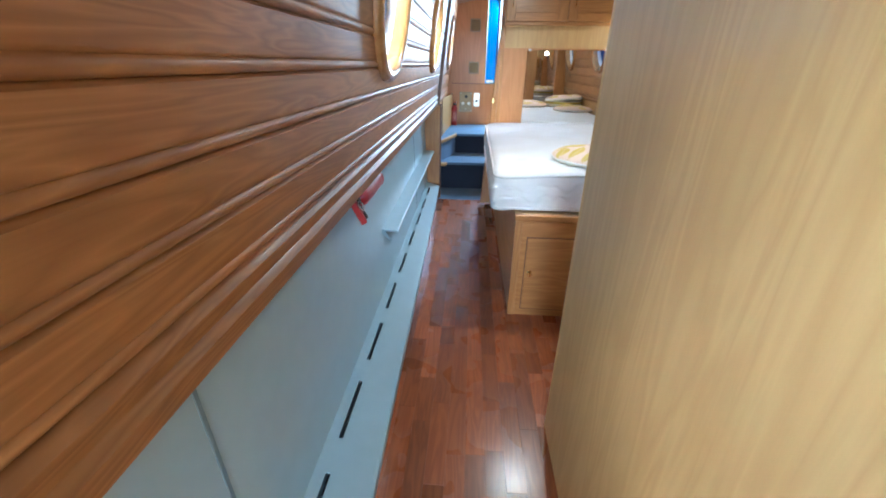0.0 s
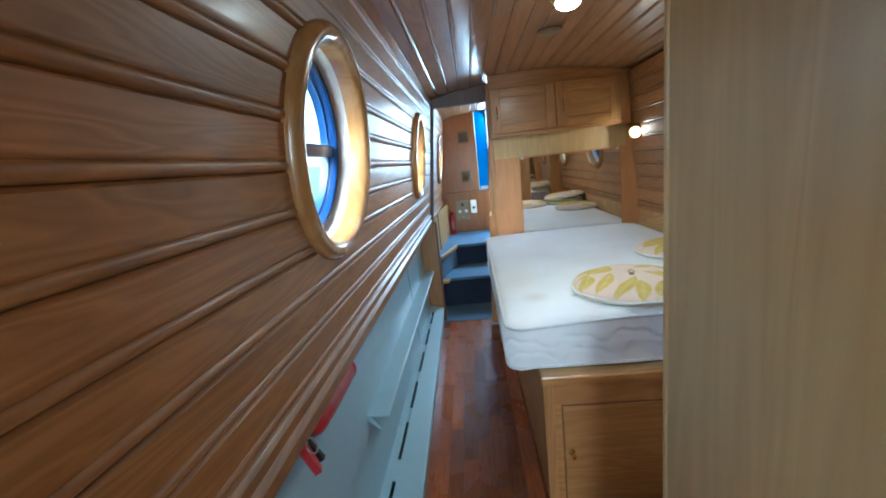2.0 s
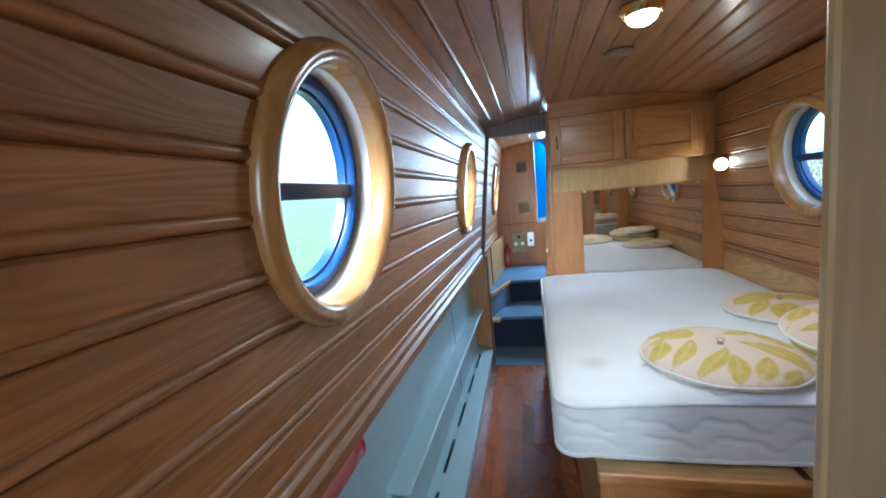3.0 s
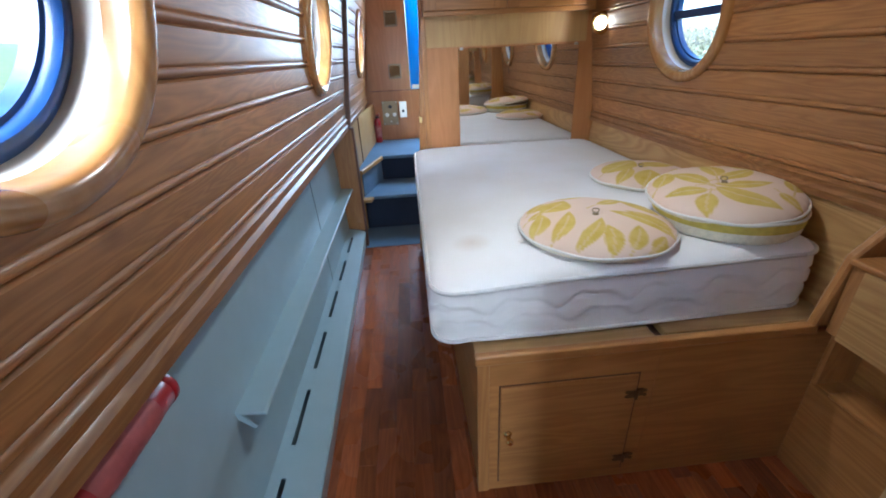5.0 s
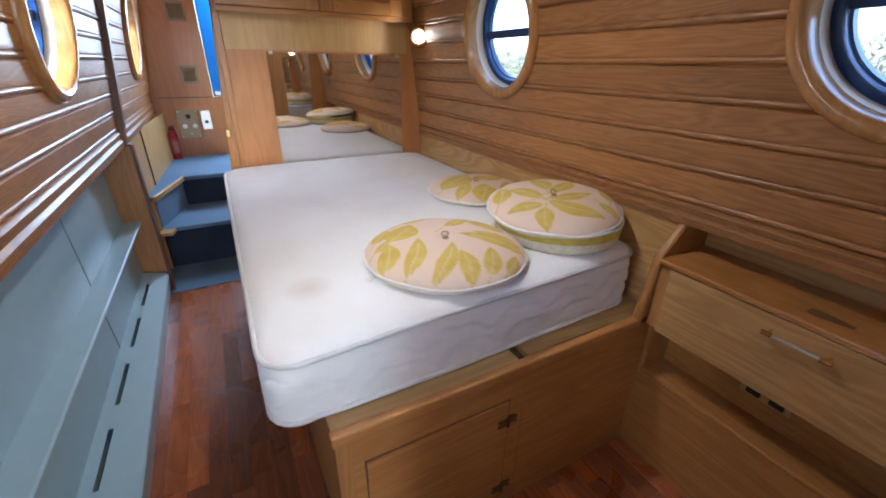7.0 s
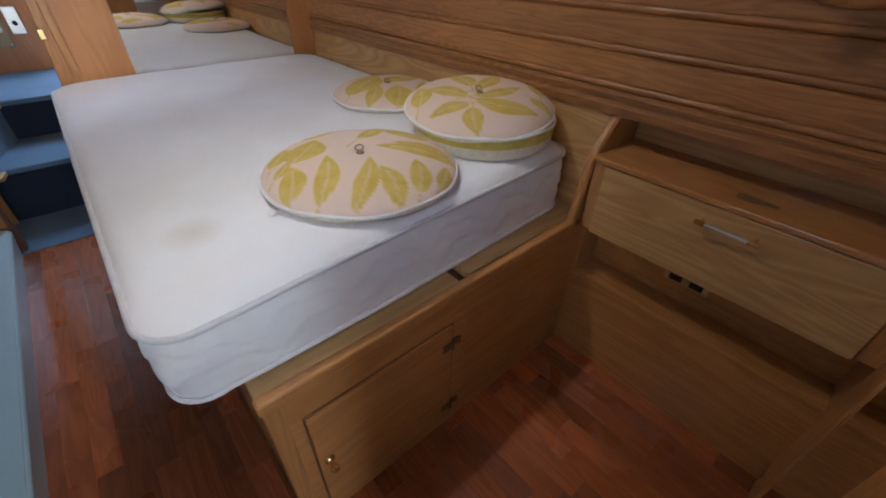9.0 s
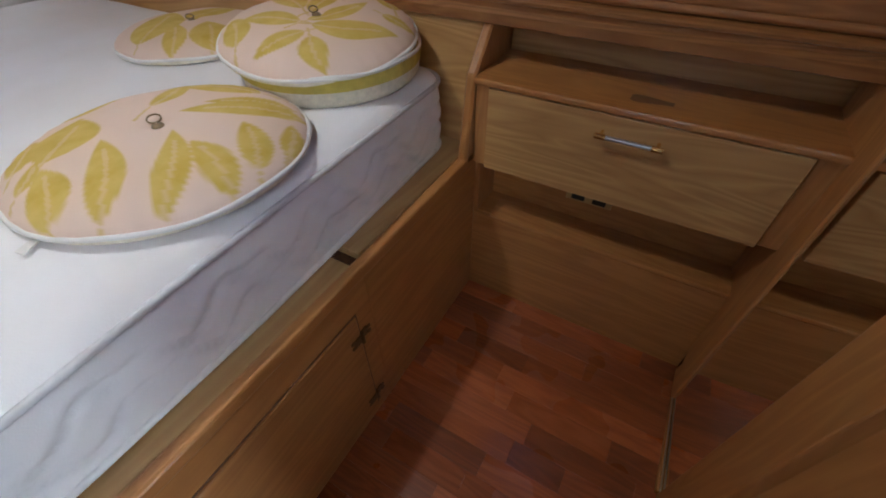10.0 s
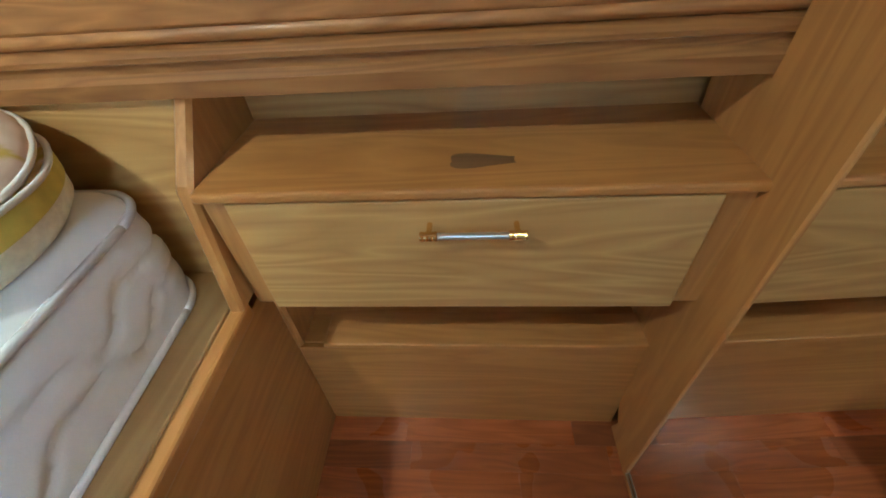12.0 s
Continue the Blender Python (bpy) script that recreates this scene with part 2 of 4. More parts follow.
def mirror(name, tint=0.86):
    m, nd, lk, p = mat(name)
    p.inputs["Base Color"].default_value = (tint, tint * 0.99, tint * 0.96, 1)
    p.inputs["Metallic"].default_value, p.inputs["Roughness"].default_value = 1.0, 0.015
    return m


MATTRESS = mattress_cloth()
LEAF = leaf_cloth()
GLASS = glass()
MIRROR = mirror("mirror_glass")
GRASS = plain("grass", (0.062, 0.082, 0.020), 0.95, 0, 0.3, 6, 0.5)
LEAVES = plain("hedge_leaves", (0.12, 0.12, 0.08), 0.9, 0, 0.5, 4, 0.5)
BARK = plain("bark", (0.10, 0.08, 0.06), 0.95, 0, 0.3, 8, 0.6)


# ---------------------------------------------------------------- mesh helpers
def mesh_of(name, bm, material, smooth=None):
    me = bpy.data.meshes.new(name)
    bmesh.ops.recalc_face_normals(bm, faces=bm.faces)
    bm.to_mesh(me)
    bm.free()
    for m in (material if isinstance(material, (list, tuple)) else [material]):
        me.materials.append(m)
    if smooth is not None:
        me.polygons.foreach_set("use_smooth", [True] * len(me.polygons))
        if smooth < 180:
            me.set_sharp_from_angle(angle=radians(smooth))
    return me


def part(name, bm, material, parent=None, label="", smooth=None):
    ob = new(name, mesh_of(name, bm, material, smooth))
    if parent is not None:
        ob.parent = parent
    if label:
        ob["label"] = label
    return ob


def thing(name, label, category, group="", kind=""):
    return tagged(new(name), label, category, group, kind)


def box(x0, x1, y0, y1, z0, z1, bev=0.003, bm=None, seg=2):
    own = bm or bmesh.new()
    r = bmesh.ops.create_cube(own, size=1)
    for v in r["verts"]:
        v.co = Vector((x0 + (v.co.x + 0.5) * (x1 - x0), y0 + (v.co.y + 0.5) * (y1 - y0), z0 + (v.co.z + 0.5) * (z1 - z0)))
    if bev:
        es = list({e for v in r["verts"] for e in v.link_edges})
        bmesh.ops.bevel(own, geom=es, offset=bev, segments=seg, affect="EDGES", profile=0.5)
    return own


def prism(points, axis, a0, a1, bev=0.002, bm=None):
    """A closed outline in the plane across the axis, drawn out from a0 to a1."""
    own = bm or bmesh.new()
    k = "xyz".index(axis)

    def at(p, a):
        c = list(p)
        c.insert(k, a)
        return c
    lo = [own.verts.new(at(p, a0)) for p in points]
    hi = [own.verts.new(at(p, a1)) for p in points]
    fs = [own.faces.new(lo), own.faces.new(hi)]
    n = len(points)
    for i in range(n):
        fs.append(own.faces.new((lo[i], lo[(i + 1) % n], hi[(i + 1) % n], hi[i])))
    bmesh.ops.recalc_face_normals(own, faces=fs)
    if bev:
        es = list({e for f in fs for e in f.edges})
        bmesh.ops.bevel(own, geom=es, offset=bev, segments=1, affect="EDGES")
    return own


def lathe(profile, n=48, bm=None, m=None, closed=False):
    own = bm or bmesh.new()
    m = m or Matrix()
    rows = []
    for r, h in profile:
        rows.append([own.verts.new(m @ Vector((r * math.cos(2 * math.pi * i / n), r * math.sin(2 * math.pi * i / n), h))) for i in range(n)] if r > 1e-6 else [own.verts.new(m @ Vector((0, 0, h)))])
    pairs = list(zip(rows, rows[1:])) + ([(rows[-1], rows[0])] if closed else [])
    for a, b in pairs:
        for i in range(n):
            j = (i + 1) % n
            q = [a[i % len(a)], a[j % len(a)], b[j % len(b)], b[i % len(b)]]
            u = []
            for v in q:
                if v not in u:
                    u.append(v)
            if len(u) > 2:
                own.faces.new(u)
    return own


def tube(points, r, n=8, bm=None):
    """A round bar along a line of points."""
    own = bm or bmesh.new()
    pts = [Vector(p) for p in points]
    last = None
    for i, p in enumerate(pts):
        d = (pts[min(i + 1, len(pts) - 1)] - pts[max(i - 1, 0)]).normalized()
        q = d.to_track_quat("Z", "Y")
        ring = [own.verts.new(p + q @ Vector((r * math.cos(2 * math.pi * k / n), r * math.sin(2 * math.pi * k / n), 0))) for k in range(n)]
        if last:
            for k in range(n):
                own.faces.new((last[k], last[(k + 1) % n], ring[(k + 1) % n], ring[k]))
        else:
            own.faces.new(ring)
        last = ring
    own.faces.new(last)
    return own


# ---------------------------------------------------------------- the boat's shell
MID, LEAN_IN, GUN = 0.175, 0.12, 0.93
TH = math.atan(LEAN_IN)
Y_STERN, Y_BOW, Y_BULK = -2.4, 5.8, 4.10
PORTS_L = [(-1.8, 1.487), (-0.15, 1.487), (1.54, 1.489), (3.18, 1.487), (5.05, 1.487)]
PORTS_R = [(-1.8, 1.487), (1.555, 1.487), (2.935, 1.482)]
R_HOLE = 0.230


def wall_x(z):
    return -0.859 + LEAN_IN * (z - GUN)


def wall_point(side, y, z, inward):
    """side -1 port, 1 starboard; inward: distance from the lining towards the room."""
    x = wall_x(z) + inward * math.cos(TH)
    return Vector((MID + (x if side < 0 else -x), y, z - inward * math.sin(TH)))


def ceil_z(x):
    return 2.035 - 0.138 * (x - MID) ** 2


def y_steps(y0, y1, ports, r):
    ys = {round(y0, 4), round(y1, 4)}
    for yc, zc in ports:
        k = yc - r - 0.02
        while k < yc + r + 0.021:
            if y0 < k < y1:
                ys.add(round(k, 4))
            k += 0.012
    k = y0
    while k < y1:
        ys.add(round(k, 4))
        k += 0.5
    return sorted(ys)


def skin(side, y0, y1, zs, ports, r_cut):
    """A sheet on the leaning side, from (height, inward) pairs, with round holes."""
    bm = bmesh.new()
    ys = y_steps(y0, y1, ports, r_cut)
    grid = [[bm.verts.new(wall_point(side, y, z, d)) for y in ys] for z, d in zs]
    for i in range(len(zs) - 1):
        zm = (zs[i][0] + zs[i + 1][0]) / 2
        for j in range(len(ys) - 1):
            ym = (ys[j] + ys[j + 1]) / 2
            if any((ym - yc) ** 2 + ((zm - zc) / math.cos(TH)) ** 2 < r_cut ** 2 for yc, zc in ports):
                continue
            bm.faces.new((grid[i][j], grid[i][j + 1], grid[i + 1][j + 1], grid[i + 1][j]))
    bmesh.ops.delete(bm, geom=[v for v in bm.verts if not v.link_faces], context="VERTS")
    return bm


def board_profile(z0, z1):
    out = [(z0, -0.010), (z0 + 0.003, -0.004), (z0 + 0.007, 0.001), (z0 + 0.012, 0.0025), (z0 + 0.017, 0.001), (z0 + 0.020, -0.0035), (z0 + 0.023, -0.0005)]
    n = 7
    for i in range(n + 1):
        out.append((z0 + 0.026 + (z1 - 0.004 - z0 - 0.026) * i / n, 0.0))
    out.append((z1 - 0.001, -0.004))
    out.append((z1 + 0.001, -0.010))
    return out


# first joint above the capping and the boards' cover width, side by side
for side, ports, wname, first, cover_w, n_boards in ((-1, PORTS_L, "wall_port", 1.004, 0.0868, 11), (1, PORTS_R, "wall_starboard", 0.978, 0.096, 10)):
    zs = [(0.90 + 0.012 * k, -0.10) for k in range(93)]
    wall = part(wname, skin(side, Y_STERN - 0.1, Y_BOW + 0.1, zs, ports, R_HOLE + 0.006), HULL)
    tagged(wall, "leaning boat side lined with varnished tongue and groove boards", "wall", "", "structure")
    for k in range(n_boards):
        z0 = first + cover_w * k
        for ya, yb in ((Y_STERN, Y_BULK - 0.02), (Y_BULK + 0.02, Y_BOW)):
            b = part("board", skin(side, ya, yb, board_profile(z0, z0 + cover_w), ports, R_HOLE + 0.016), OAK, wall, smooth=40)
    # the moulded capping along the gunwale
    rise = (first - 0.916) / 0.082
    cap = [(0.916 + h * rise, d) for h, d in ((0.0, -0.125), (0.0, 0.012), (0.004, 0.018), (0.034, 0.018), (0.040, 0.012), (0.044, 0.006), (0.060, 0.006), (0.064, 0.012), (0.073, 0.012), (0.079, 0.006), (0.082, 0.0), (0.086, -0.02))]
    for ya, yb in ((Y_STERN, Y_BULK - 0.02), (Y_BULK + 0.02, Y_BOW)):
        part("capping", skin(side, ya, yb, cap, [], 0.1), OAK, wall, smooth=35)

# ceiling: narrow boards along the boat in one mesh
bm = bmesh.new()
n_b = 17
x_a, x_b = -0.60, 0.95
wdt = (x_b - x_a) / n_b
for k in range(n_b):
    a, b = x_a + k * wdt, x_a + (k + 1) * wdt
    prof = [(a, 0.008), (a + 0.004, 0.001), (a + 0.008, -0.002), (a + 0.012, 0.001), (a + 0.015, 0.003), (a + 0.018, 0), ((a + b) / 2, 0), (b - 0.003, 0), (b, 0.008)]
    for ya, yb in ((Y_STERN, Y_BOW + 0.1),):
        lo = [bm.verts.new((x, ya, ceil_z(x) + h)) for x, h in prof]
        hi = [bm.verts.new((x, yb, ceil_z(x) + h)) for x, h in prof]
        for i in range(len(prof) - 1):
            bm.faces.new((lo[i], lo[i + 1], hi[i + 1], hi[i]))
ceiling = part("ceiling", bm, OAK_CEIL, smooth=35)
tagged(ceiling, "cambered ceiling of narrow varnished timber boards", "ceiling", "", "structure")
bm = bmesh.new()
xs = [-0.80 + 1.95 * i / 12 for i in range(13)]
prism([(x, ceil_z(x) + 0.012) for x in xs] + [(x, ceil_z(x) + 0.05) for x in reversed(xs)], "y", Y_STERN - 0.1, Y_BOW + 0.1, 0, bm)
tagged(part("roof", bm, HULL), "steel boat roof over the timber ceiling", "roof", "", "structure")

# lower hull sides
hull_l = part("wall_port_lower", prism([(-0.755, -0.02), (-0.770, 0.14), (-0.803, 0.93), (-0.86, 0.93), (-0.86, -0.02)], "y", Y_STERN, 4.08, 0), BLUE_PAINT)
tagged(hull_l, "pale blue-grey painted panels below the gunwale", "wall", "", "structure")
for y in (-0.75, 0.51, 3.25):
    part("joint_strip", prism([(-0.769, 0.16), (-0.801, 0.92), (-0.806, 0.92), (-0.774, 0.16)], "y", y - 0.006, y + 0.006, 0.001), plain("joint_paint", (0.17, 0.24, 0.27), 0.5), hull_l)
part("panel_bow", prism([(-0.765, -0.02), (-0.770, 0.14), (-0.79, 0.93), (-0.86, 0.93), (-0.86, -0.02)], "y", 4.14, Y_BOW, 0), ASH, hull_l, "pale plywood lining beside the bow steps")
hull_r = part("wall_starboard_lower", prism([(1.175, -0.02), (1.200, 0.93), (1.25, 0.93), (1.25, -0.02)], "y", Y_STERN, Y_BOW, 0), ASH_Y)
tagged(hull_r, "pale timber lining below the gunwale behind the furniture", "wall", "", "structure")
part("gunwale", box(1.115, 1.26, Y_STERN, Y_BOW, 0.917, 0.936, 0), OAK_Y, hull_r)

# unseen stern wall with an assumed open doorway, bow wall with the hatch
stern_wall = part("wall_stern", box(-0.9, -0.62, Y_STERN - 0.06, Y_STERN, 0, 2.1, 0), ASH)
box(0.12, 1.25, Y_STERN - 0.06, Y_STERN, 0, 2.1, 0, stern_wall_bm := bmesh.new())
box(-0.62, 0.12, Y_STERN - 0.06, Y_STERN, 2.0, 2.1, 0, stern_wall_bm)
part("panel", stern_wall_bm, ASH, stern_wall)
tagged(stern_wall, "plain timber bulkhead, unseen, with an added doorway", "wall", "", "structure")
bm = box(-0.9, -0.185, Y_BOW, Y_BOW + 0.05, 0, 2.1, 0)
box(0.50, 1.25, Y_BOW, Y_BOW + 0.05, 0, 2.1, 0, bm)
box(-0.185, 0.50, Y_BOW, Y_BOW + 0.05, 0, 1.05, 0, bm)
bow_wall = tagged(part("wall_bow", bm, CHERRY), "reddish timber bow wall with a hatch to outside", "wall", "", "structure")
part("rail", box(-0.62, 0.5, Y_BOW - 0.008, Y_BOW + 0.0, 1.045, 1.052, 0.001), DARK_WOOD, bow_wall)
hatch = thing("hatch_door", "bright blue painted steel hatch door standing open", "door", "", "structure")
part("leaf", prism([(-0.180, Y_BOW - 0.02), (-0.055, Y_BOW + 0.03), (-0.060, Y_BOW + 0.06), (-0.182, Y_BOW + 0.01)], "z", 1.055, 2.03, 0.004), BRIGHT_BLUE, hatch)
part("edge_seal", prism([(-0.055, Y_BOW + 0.028), (-0.030, Y_BOW + 0.035), (-0.032, Y_BOW + 0.065), (-0.057, Y_BOW + 0.06)], "z", 1.055, 2.03, 0.003), NAVY, hatch)
part("bolt", box(-0.165, -0.075, Y_BOW - 0.035, Y_BOW - 0.012, 1.065, 1.10, 0.004), STEEL, hatch, "worn steel bolt")

# floors
bm = box(-0.80, 1.16, Y_STERN, Y_BULK + 0.03, -0.05, -0.012, 0)
floor = tagged(part("floor", bm, DARK_WOOD), "red hardwood plank floor with a satin polish", "floor", "", "structure")
carpet = tagged(part("carpet_floor", box(-0.80, 0.3, 4.045, 4.46, -0.05, 0.004, 0.003), CARPET), "blue carpet at the foot of the steps", "carpet", "", "structure")


# ---------------------------------------------------------------- portholes
def porthole(n, side, yc, zc):
    w = tagged(new("window_%d" % n), "round porthole with honey varnished timber ring and navy frame", "window", "portholes", "structure")
    inward = Vector((math.cos(TH) * -side, 0, -math.sin(TH)))
    up = Vector((math.sin(TH) * -side, 0, math.cos(TH)))
    m = Matrix((up.cross(inward), up, inward)).transposed().to_4x4()
    m.translation = wall_point(side, yc, zc, 0)
    R = R_HOLE
    prof = []
    for k in range(13):
        a = math.pi * (1.0 - k / 12 * 1.0)
        prof.append((R + 0.019 + 0.023 * math.cos(a), 0.004 + 0.023 * math.sin(a)))
    prof = [(R - 0.004, -0.03)] + prof + [(R + 0.042, -0.012)]
    ring = part("trim_ring", lathe(prof, 72, m=m), RING, w, smooth=60)
    part("liner", lathe([(R - 0.002, -0.012), (R - 0.010, -0.085), (R + 0.01, -0.09), (R + 0.012, -0.012)], 72, m=m), LINER, w, smooth=40)
    part("window_frame", lathe([(R - 0.012, -0.062), (R - 0.030, -0.060), (R - 0.034, -0.066), (R - 0.034, -0.080), (R - 0.040, -0.082), (R - 0.040, -0.105), (R + 0.01, -0.105), (R + 0.01, -0.075)], 72, m=m, closed=True), NAVY, w, smooth=35)
    part("seal", lathe([(R - 0.020, -0.0585), (R - 0.027, -0.0575), (R - 0.030, -0.059), (R - 0.026, -0.061)], 72, m=m, closed=True), NAVY, w, smooth=60)
    bm = box(-(R - 0.034), R - 0.034, -0.022, 0.012, -0.100, -0.070, 0.003)
    bmesh.ops.transform(bm, matrix=m, verts=bm.verts)
    part("glazing_bar", bm, NAVY, w)
    pane = part("pane", lathe([(0, -0.090), (R - 0.036, -0.090), (R - 0.036, -0.094), (0, -0.094)], 48, m=m), GLASS, w)
    pane.visible_shadow = False
    return w


count = 0
for side, ports in ((-1, PORTS_L), (1, PORTS_R)):
    for yc, zc in ports:
        count += 1
        porthole(count, side, yc, zc)


# ---------------------------------------------------------------- port side: pipe cover, rail, extinguisher
def cover_x(y):
    return -0.603 - 0.0175 * (y - 1.6)


cover = thing("pipe_cover", "pale blue-grey painted pipe casing with long ventilation slots", "casing")
y0c, y1c, pitch, slot = -2.3, 4.05, 0.3855, 0.262
slots = []
y = 1.705 - 10 * pitch
while y < y1c - 0.2:
    slots.append((y, y + slot))
    y += pitch
bm = bmesh.new()
cuts = sorted([y0c, y1c] + [v for s in slots for v in s if y0c < v < y1c])
for a, b in zip(cuts, cuts[1:]):
    m_ = (a + b) / 2
    hole = any(p < m_ < q for p, q in slots)
    xs = [-0.772, -0.737, -0.722, None]
    cols = [[(x if x is not None else cover_x(yy) - 0.006) for x in xs] for yy in (a, b)]
    zz = [0.166, 0.160, 0.158, 0.139]
    va = [bm.verts.new((cols[0][i], a, zz[i])) for i in range(4)]
    vb = [bm.verts.new((cols[1][i], b, zz[i])) for i in range(4)]
    for i in range(3):
        if i == 1 and hole:
            continue
        bm.faces.new((va[i], va[i + 1], vb[i + 1], vb[i]))
bmesh.ops.remove_doubles(bm, verts=bm.verts, dist=0.0005)
top = part("slotted_top", bm, BLUE_PAINT, cover)
top.modifiers.new("thick", "SOLIDIFY").thickness = -0.006
bm = bmesh.new()
prof = [(-0.008, 0.139), (0.0, 0.137), (0.004, 0.132), (0.002, 0.124), (-0.016, 0.0), (-0.03, 0.0), (-0.014, 0.13)]
va = [bm.verts.new((cover_x(y0c) + p, y0c, z)) for p, z in prof]
vb = [bm.verts.new((cover_x(y1c) + p, y1c, z)) for p, z in prof]
for i in range(len(prof)):
    j = (i + 1) % len(prof)
    bm.faces.new((va[i], va[j], vb[j], vb[i]))
bm.faces.new(va), bm.faces.new(vb)
part("front", bm, BLUE_PAINT, cover, smooth=30)
part("end_cap", prism([(-0.775, 0.0), (-0.655, 0.0), (-0.632, 0.143), (-0.775, 0.172)], "y", 4.05, 4.075, 0.003), DARK_WOOD, cover, "dark brown timber end piece")
# near-black sheet added below the slots to paint the casing's inner shade
part("inside", box(-0.765, -0.66, y0c + 0.01, y1c - 0.01, 0.03, 0.06, 0), SLOT_SHADE, cover)

rail = thing("cable_shelf", "narrow pale blue-grey painted angle shelf on the hull panels", "shelf")
part("angle", prism([(-0.790, 0.497), (-0.704, 0.492), (-0.698, 0.486), (-0.700, 0.478), (-0.712, 0.482), (-0.790, 0.487)], "y", 1.935, 4.075, 0.002), BLUE_PAINT, rail)
part("bracket", prism([(-0.789, 0.487), (-0.772, 0.487), (-0.735, 0.436), (-0.745, 0.430), (-0.787, 0.47)], "y", 1.937, 1.949, 0.002), BLUE_PAINT, rail)
for y in (2.55, 3.05):
    part("cover_plate", prism([(-0.782, 0.24), (-0.777, 0.24), (-0.783, 0.40), (-0.788, 0.40)], "y", y, y + 0.26, 0.002), BLUE_PAINT, rail)


def extinguisher(length, r, label):
    """Upright, base at the origin."""
    e = tagged(new("fire_extinguisher"), label, "extinguisher", "fire extinguishers")
    part("cylinder", lathe([(0, 0), (r * 0.85, 0), (r, 0.008), (r, length * 0.78), (r * 0.92, length * 0.85), (r * 0.6, length * 0.92), (r * 0.38, length * 0.95), (0, length * 0.95)], 28), RED, e, smooth=40)
    part("label_band", lathe([(r + 0.0008, length * 0.18), (r + 0.0012, length * 0.19), (r + 0.0012, length * 0.66), (r + 0.0008, length * 0.67)], 28), plain("red_print_band", (0.42, 0.10, 0.09), 0.5, 0, 0.25, 40), e, smooth=60)
    for k in range(6):
        h = length * (0.24 + 0.06 * k)
        bm = bmesh.new()
        n = 6
        for i in range(n):
            a0, a1 = -0.6 + 1.2 * i / n, -0.6 + 1.2 * (i + 1) / n
            q = r + 0.002
            bm.faces.new([bm.verts.new((q * math.cos(a), q * math.sin(a), z)) for a, z in ((a0, h), (a1, h), (a1, h + 0.006), (a0, h + 0.006))])
        part("print_bar", bm, LABEL_PALE, e)
    part("base_cap", lathe([(0, -0.003), (r * 0.9, -0.003), (r * 1.03, 0.003), (r * 1.03, 0.016), (r, 0.018)], 28), RED, e, smooth=40)
    part("collar", lathe([(r * 0.5, length * 0.94), (r * 0.5, length), (r * 0.3, length * 1.02), (0, length * 1.02)], 18), BLACK, e, smooth=40)
    part("lever", prism([(-0.015, length), (0.075, length * 1.07), (0.08, length * 1.11), (-0.015, length * 1.08)], "y", -0.011, 0.011, 0.002), RED, e)
    part("grip", prism([(-0.01, length * 0.98), (0.07, length * 0.97), (0.072, length * 1.01), (-0.01, length * 1.03)], "y", -0.010, 0.010, 0.002), BLACK, e)
    part("pull_ring", tube([(0.02 + 0.018 * math.cos(a), 0.02, length * 1.05 + 0.018 * math.sin(a)) for a in [2 * math.pi * k / 16 for k in range(17)]], 0.002, 6), STEEL, e, "steel pull ring", smooth=60)
    return e


ex1 = extinguisher(0.33, 0.037, "red fire extinguisher lying sideways under the timber gunwale")
ex1.matrix_world = Matrix.Translation((-0.745, 1.690, 0.832)) @ pose(0, 0, 0, 90, 0, 0) @ pose(0, 0, 0, 0, 0, -60)
bkt = thing("extinguisher_bracket", "black wall bracket that holds the extinguisher", "bracket")
part("back_plate", box(-0.800, -0.783, 1.46, 1.72, 0.82, 0.885, 0.003), BLACK, bkt)

# ---------------------------------------------------------------- wardrobe beside the passage
wardrobe = thing("wardrobe", "tall pale ash veneered wardrobe with a mirrored end", "wardrobe")
part("side_panel", box(-0.012, 0.010, -1.3, 1.178, 0.0, 2.03, 0.003), ASH, wardrobe)
part("back_panel", box(0.010, 1.0, -1.3, -1.28, 0.0, 2.03, 0), ASH, wardrobe)
part("end_panel", box(0.012, 0.552, 1.130, 1.165, 0.0, 2.0, 0.002), OAK_Z, wardrobe)
part("corner_post", box(-0.014, 0.05, 1.165, 1.188, 0.0, 2.02, 0.008), ASH, wardrobe)
part("door_stile", box(0.455, 0.575, 1.145, 1.188, 0.0, 2.0, 0.004), OAK_Z, wardrobe)
part("door_rail", box(0.05, 0.452, 1.165, 1.186, 0.0, 0.10, 0.003), OAK_X, wardrobe)
part("wall_stile", prism([(0.862, 0.0), (0.985, 0.0), (0.970, 0.06), (0.985, 0.08), (1.12, 0.30), (1.15, 0.915), (1.02, 0.915), (1.016, 1.04), (0.93, 1.9), (0.862, 1.98)], "y", 1.150, 1.196, 0.003), OAK_Z, wardrobe)
part("kick_strip", box(0.575, 0.862, 1.158, 1.195, 0.0, 0.018, 0.003), OAK_X, wardrobe)
part("door_mirror", prism([(0.572, 1.181), (0.866, 1.191), (0.866, 1.175), (0.572, 1.165)], "z", 0.012, 1.95, 0), MIRROR, wardrobe, "tall mirror set in an oak frame")
part("mirror_edge", prism([(0.576, 1.184), (0.862, 1.193), (0.862, 1.196), (0.576, 1.187)], "z", 0.018, 0.024, 0), STEEL, wardrobe)

